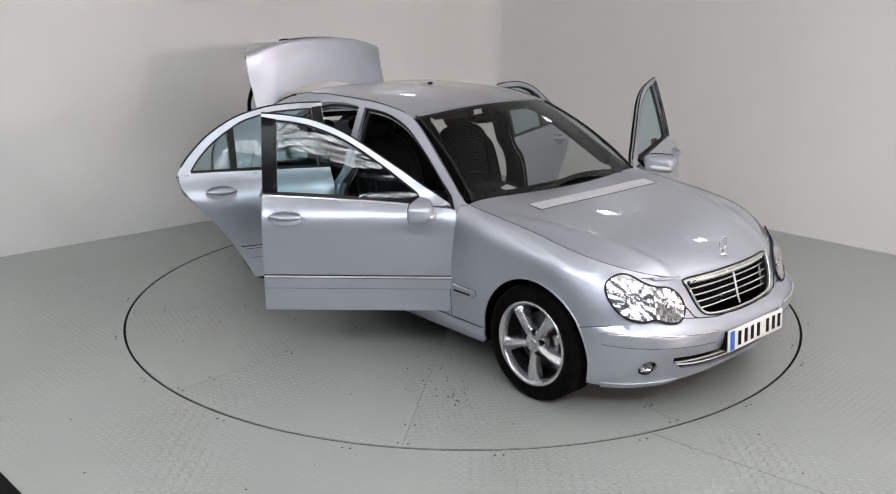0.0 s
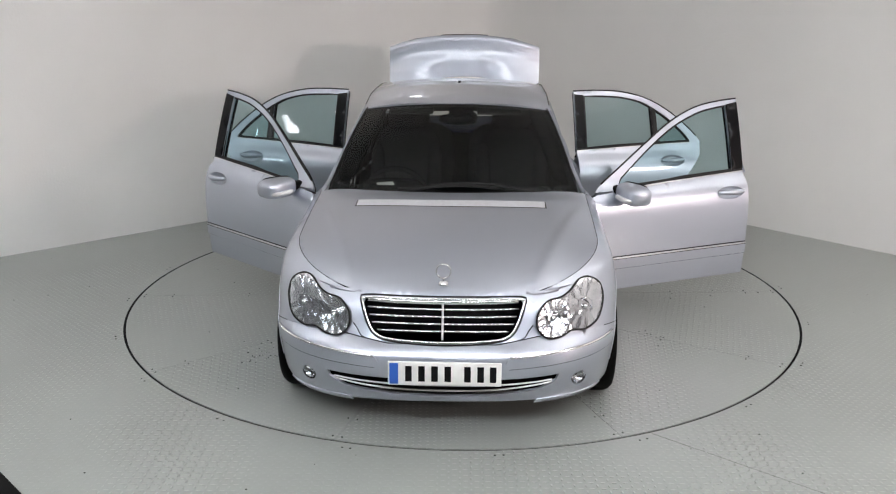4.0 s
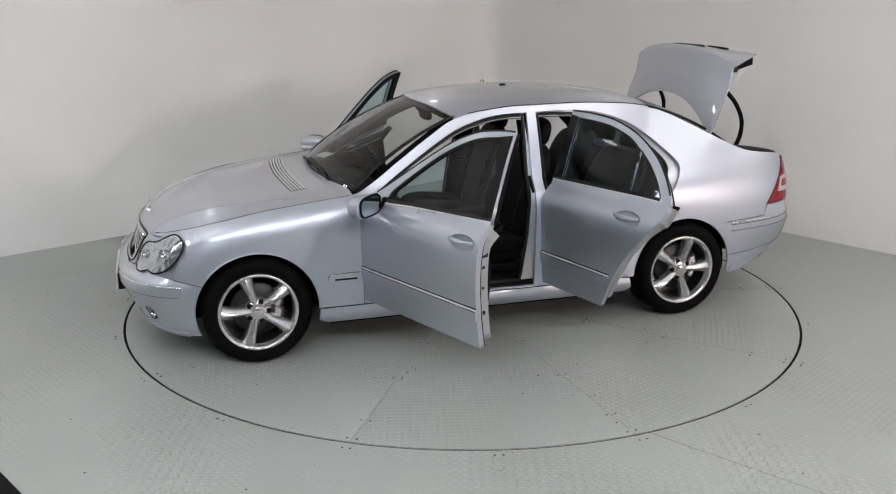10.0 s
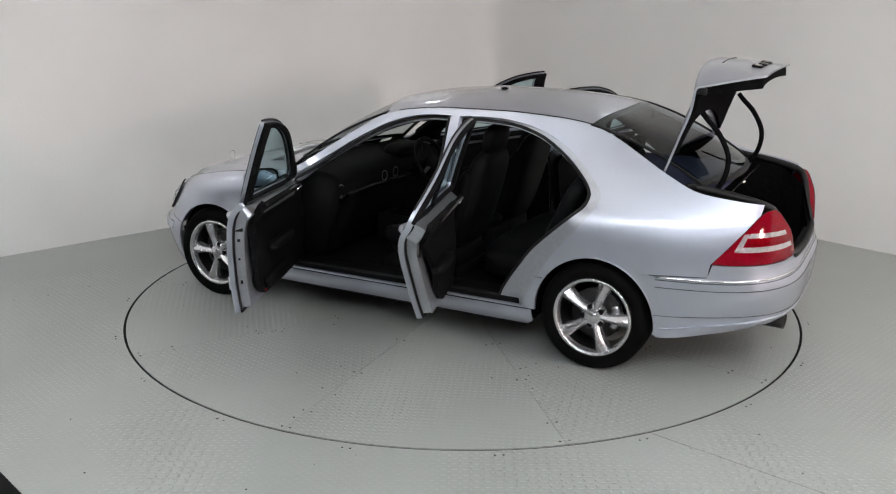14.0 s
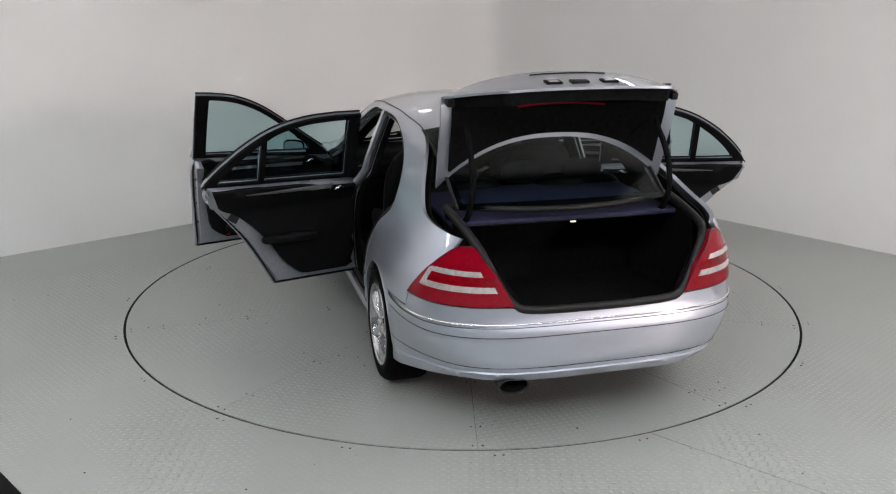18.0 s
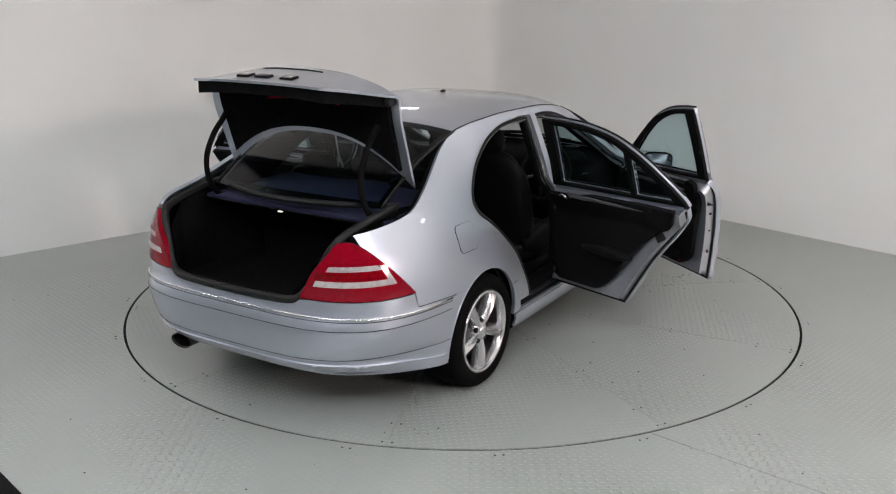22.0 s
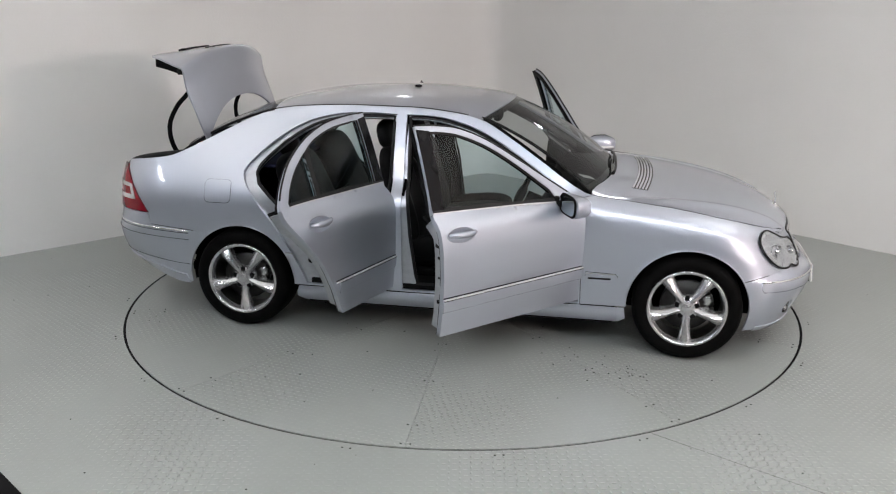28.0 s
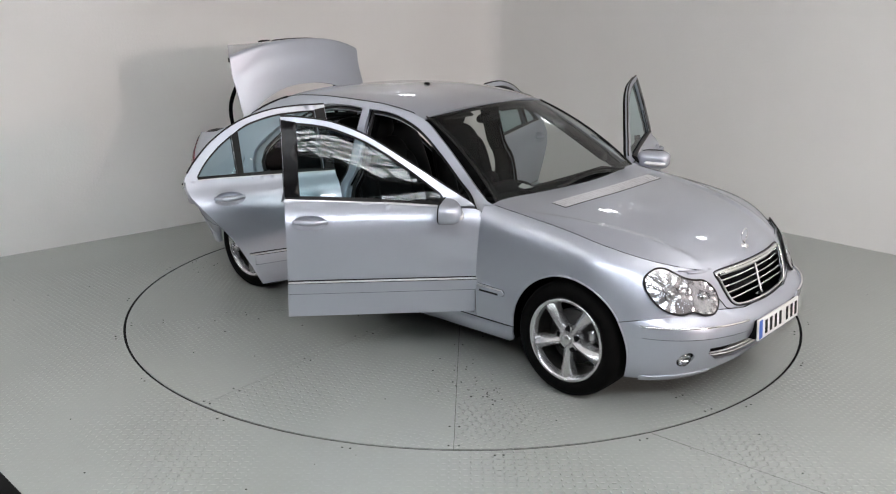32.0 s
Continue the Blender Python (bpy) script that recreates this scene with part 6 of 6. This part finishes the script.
    for side in (1, -1):
        bm = bmesh.new()
        tube(bm, [Vector((x, side * (edge_y(x) - 0.004), rail(x) + 0.004)) for x in (0.03 - 1.27 * i / 40 for i in range(41))], 0.0028, 5)
        part("roof_moulding", bm, SEAL, CAR, "dark roof moulding")
        bm = bmesh.new()
        tube(bm, [Vector(screen_map(s / 14, side * 1.0)) + Vector((0, 0, 0.002)) for s in range(15)], 0.006, 6)
        part("screen_seal", bm, SEAL, CAR)
        bm = bmesh.new()
        tube(bm, [Vector(back_map(s / 14, side * 1.0)) + Vector((0, 0, 0.002)) for s in range(15)], 0.008, 6)
        part("screen_seal", bm, SEAL, CAR)


# ---- inside ----


def front_seat(side):
    y = side * 0.37
    m = Matrix.Translation((-0.13, y, 0))
    bm = bmesh.new()
    cushion(bm, -0.22, 0.34, -0.25, 0.25, 0.36, 0.56, 3.2, m @ pose(0, 0, 0, 0, -6, 0), 28, 12)
    seat = part("front_seat", bm, LEATHER, CAR, "black leather front seat")
    for s in (1, -1):
        bm = bmesh.new()
        cushion(bm, -0.18, 0.34, s * 0.21 - 0.05, s * 0.21 + 0.05, 0.44, 0.60, 2.6, m @ pose(0, 0, 0, 0, -6, 0))
        part("seat_bolster", bm, LEATHER, seat)
        bm = bmesh.new()
        cushion(bm, -0.05, 0.07, s * 0.20 - 0.055, s * 0.20 + 0.055, -0.28, 0.22, 2.6, m @ pose(-0.27, 0, 0.80, 0, -17, 0))
        part("back_bolster", bm, LEATHER, seat)
    bm = bmesh.new()
    cushion(bm, -0.08, 0.05, -0.245, 0.245, -0.33, 0.33, 3.4, m @ pose(-0.28, 0, 0.81, 0, -17, 0), 28, 14)
    part("backrest", bm, LEATHER, seat, "black leather backrest")
    bm = bmesh.new()
    cushion(bm, -0.05, 0.05, -0.14, 0.14, -0.09, 0.09, 2.8, m @ pose(-0.40, 0, 1.185, 0, -12, 0), 24, 12)
    part("headrest", bm, LEATHER, seat, "black leather headrest")
    for s in (1, -1):
        bm = bmesh.new()
        tube(bm, [(-0.515, y + s * 0.05, 1.04), (-0.525, y + s * 0.05, 1.13)], 0.007, 8)
        part("headrest_post", bm, CHROME, seat)
    bm = bmesh.new()
    block(bm, -0.38, 0.17, y - 0.22, y + 0.22, 0.30, 0.38, None, 0.02)
    part("seat_base", bm, TRIMBLACK, seat)


def build_inside():
    front_seat(1)
    front_seat(-1)
    bm = bmesh.new()
    cushion(bm, -1.02, -0.50, -0.64, 0.64, 0.34, 0.56, 4.0, pose(0, 0, 0, 0, 0, 0), 36, 12)
    bench = part("rear_bench", bm, LEATHER, CAR, "black leather rear bench")
    for y in (-0.36, 0.36):
        bm = bmesh.new()
        cushion(bm, -0.08, 0.06, y - 0.31, y + 0.31, -0.30, 0.30, 3.6, pose(-1.06, 0, 0.78, 0, -24, 0), 30, 14)
        part("backrest", bm, LEATHER, bench, "black leather backrest")
    for y in (-0.37, 0.0, 0.37):
        bm = bmesh.new()
        cushion(bm, -0.045, 0.045, y - 0.12, y + 0.12, -0.06, 0.06, 2.8, pose(-1.20, 0, 1.085, 0, -16, 0), 22, 10)
        part("headrest", bm, LEATHER, bench, "black leather headrest")
    # dashboard
    bm = bmesh.new()
    prof = [(0.84, 0.30), (0.60, 0.36), (0.56, 0.55), (0.50, 0.66), (0.47, 0.78), (0.50, 0.87), (0.58, 0.905), (0.72, 0.915), (0.86, 0.93)]
    rows = [[bm.verts.new((x - 0.03 * (y / 0.7) ** 2, y, z)) for x, z in prof] for y in [-0.70 + 0.1 * i for i in range(15)]]
    for a, b in zip(rows, rows[1:]):
        for i in range(len(prof) - 1):
            bm.faces.new([a[i], b[i], b[i + 1], a[i + 1]])
    bm.faces.new(rows[0])
    bm.faces.new(rows[-1][::-1])
    dash = part("dashboard", bm, TRIMBLACK, CAR, "black dashboard")
    bm = bmesh.new()
    cushion(bm, 0.46, 0.68, -0.56, -0.18, 0.86, 0.965, 2.6, None, 24, 12)
    part("instrument_hood", bm, TRIMBLACK, dash)
    bm = bmesh.new()
    tube(bm, [(0.472 - 0.03 * (y / 0.7) ** 2, y, 0.755) for y in [0.66 - 0.1 * i for i in range(14)]], 0.014, 6, True, 1.5)
    part("trim_strip", bm, GLOSSBLACK, dash, "glossy dark dashboard strip")
    for y in (-0.62, -0.075, 0.075, 0.62):
        bm = bmesh.new()
        lathe(bm, [(0.03, 0.004), (0.034, 0.008), (0.038, 0.004)], 20, pose(0.468, y, 0.80, 0, 0, 90))
        part("air_vent", bm, ALUTRIM, dash)
    # steering wheel on the right-hand side
    bm = bmesh.new()
    m = pose(0.33, -0.37, 0.83, 0, 25, 0) @ pose(0, 0, 0, 0, 0, 90)
    ring = [m @ Vector((0.185 * math.cos(2 * math.pi * i / 40), 0, 0.185 * math.sin(2 * math.pi * i / 40))) for i in range(41)]
    tube(bm, ring, 0.016, 8, False)
    wheel = part("steering_wheel", bm, LEATHER, CAR, "black steering wheel")
    bm = bmesh.new()
    cushion(bm, -0.085, 0.085, -0.03, 0.03, -0.075, 0.06, 2.6, m)
    part("boss", bm, TRIMBLACK, wheel)
    for a in (200, 340, 270):
        bm = bmesh.new()
        c, s = math.cos(radians(a)), math.sin(radians(a))
        tube(bm, [m @ Vector((0.06 * c, 0, 0.06 * s)), m @ Vector((0.178 * c, 0, 0.178 * s))], [0.02, 0.012], 8, True, 0.6)
        part("spoke", bm, ALUTRIM if a != 270 else TRIMBLACK, wheel)
    bm = bmesh.new()
    tube(bm, [(0.36, -0.37, 0.815), (0.56, -0.37, 0.72)], [0.045, 0.06], 12)
    part("column", bm, TRIMBLACK, wheel)
    # centre console and gear lever
    bm = bmesh.new()
    block(bm, -0.42, 0.52, -0.11, 0.11, 0.30, 0.53, None, 0.03)
    console = part("centre_console", bm, TRIMBLACK, CAR, "black centre console")
    bm = bmesh.new()
    block(bm, 0.02, 0.42, -0.085, 0.085, 0.528, 0.545, None, 0.006)
    part("console_plate", bm, GLOSSBLACK, console, "glossy black console plate")
    bm = bmesh.new()
    cushion(bm, -0.40, -0.06, -0.09, 0.09, 0.52, 0.61, 3.0)
    part("armrest", bm, LEATHER, console, "black leather armrest")
    bm = bmesh.new()
    tube(bm, [(0.20, 0, 0.54), (0.21, 0, 0.60), (0.20, 0, 0.63), (0.19, 0, 0.66)], [0.014, 0.010, 0.022, 0.012], 10)
    part("gear_lever", bm, CHROME, console, "chrome gear lever")
    # inner mirror, sun visors, pillars
    bm = bmesh.new()
    cushion(bm, 0.10, 0.15, -0.115, 0.115, 1.235, 1.30, 2.8)
    part("inner_mirror", bm, GLOSSBLACK, CAR, "black inner mirror")
    bm = bmesh.new()
    cushion(bm, 0.12, 0.19, -0.05, 0.05, 1.29, 1.375, 2.6)
    part("mirror_foot", bm, TRIMBLACK, CAR)
    for y in (-0.28, 0.28):
        bm = bmesh.new()
        block(bm, -0.07, 0.07, y - 0.15, y + 0.13 , -0.008, 0.008, pose(0.06, 0, 1.325, 0, 22, 0), 0.006)
        part("sun_visor", bm, HEADLINER, CAR, "grey sun visor")
    for side in (1, -1):
        # inner trim of the roof rail and the middle pillar
        bm = bmesh.new()
        rows = []
        for i in range(37):
            x = 0.60 - 1.86 * i / 36
            y, z = edge_y(x), rail(x)
            rows.append([bm.verts.new((x, side * (y - a), z - b)) for a, b in ((0.020, 0.022), (0.012, 0.058), (0.060, 0.085), (0.130, 0.055), (0.120, 0.008))])
        for a, b in zip(rows, rows[1:]):
            for j in range(5):
                bm.faces.new([a[j], a[(j + 1) % 5], b[(j + 1) % 5], b[j]])
        bm.faces.new(rows[0])
        bm.faces.new(rows[-1][::-1])
        bmesh.ops.recalc_face_normals(bm, faces=bm.faces)
        part("rail_trim", bm, CARPET, CAR, "dark roof rail trim")
        bm = bmesh.new()
        zs = [0.34 + 0.95 * i / 12 for i in range(13)]
        rows = [[bm.verts.new((x, side * (body(x, z)[1] - d), z)) for x, d in ((-0.318, 0.026), (-0.30, 0.085), (-0.43, 0.085), (-0.412, 0.026))] for z in zs]
        for a, b in zip(rows, rows[1:]):
            for j in range(4):
                bm.faces.new([a[j], a[(j + 1) % 4], b[(j + 1) % 4], b[j]])
        bmesh.ops.recalc_face_normals(bm, faces=bm.faces)
        part("pillar_trim", bm, CARPET, CAR, "black pillar trim")
        # seat belt on the middle pillar
        bm = bmesh.new()
        pts = [(-0.36, side * (body(-0.36, z)[1] - 0.045), z) for z in (1.22, 1.0, 0.7, 0.40)]
        tube(bm, pts, 0.022, 6, True, 0.15, (0, 1, 0))
        part("seat_belt", bm, SEAL, CAR, "black seat belt")
        # latch striker and seals of the door openings
        for hole in (FRONT_INNER, REAR_INNER):
            lp = densify(hole, 0.05)
            bm = bmesh.new()
            tube(bm, [Vector((x, side * (body(x, z)[1] - 0.030), z)) for x, z in lp + lp[:1]], 0.011, 6, False)
            part("door_seal", bm, SEAL, CAR, "black door seal")
        bm = bmesh.new()
        block(bm, -1.245, -1.215, min(side * 0.73, side * 0.76), max(side * 0.73, side * 0.76), 0.80, 0.85, None, 0.004)
        part("door_striker", bm, STEEL, CAR)


build_nose()
build_tail()
build_inside()


def motions():
    """The platform turns clockwise once round and stops; the car stands on it."""
    turn = [(0, -47.0), (0.5, -50.5), (1, -55.9), (1.5, -61.8), (2, -67.7), (3, -79.55), (4, -91.5), (5, -103.5), (6, -115.37), (7, -127.17), (8, -138.8), (9, -150.2), (10, -161.55), (11, -172.8),
            (12, -184.1), (13, -195.3), (14, -206.8), (15, -218.4), (16, -230.1), (17, -241.87), (18, -253.76), (19, -265.62), (20, -277.43), (21, -289.2), (22, -301.0), (23, -312.86), (24, -324.7),
            (25, -336.4), (26, -347.9), (27, -359.25), (28, -370.67), (29, -382.2), (29.5, -388.0), (30, -393.7), (30.5, -397.7), (31, -400.1), (31.5, -400.7), (32, -400.7)]
    walk(TABLE, [(t, pose(0, 0, 0, 0, 0, a)) for t, a in turn])
    walk(CAR, [(t, pose(0, 0, 0, 0, 0, a) @ pose(0.124, -0.030, 0)) for t, a in turn])


motions()
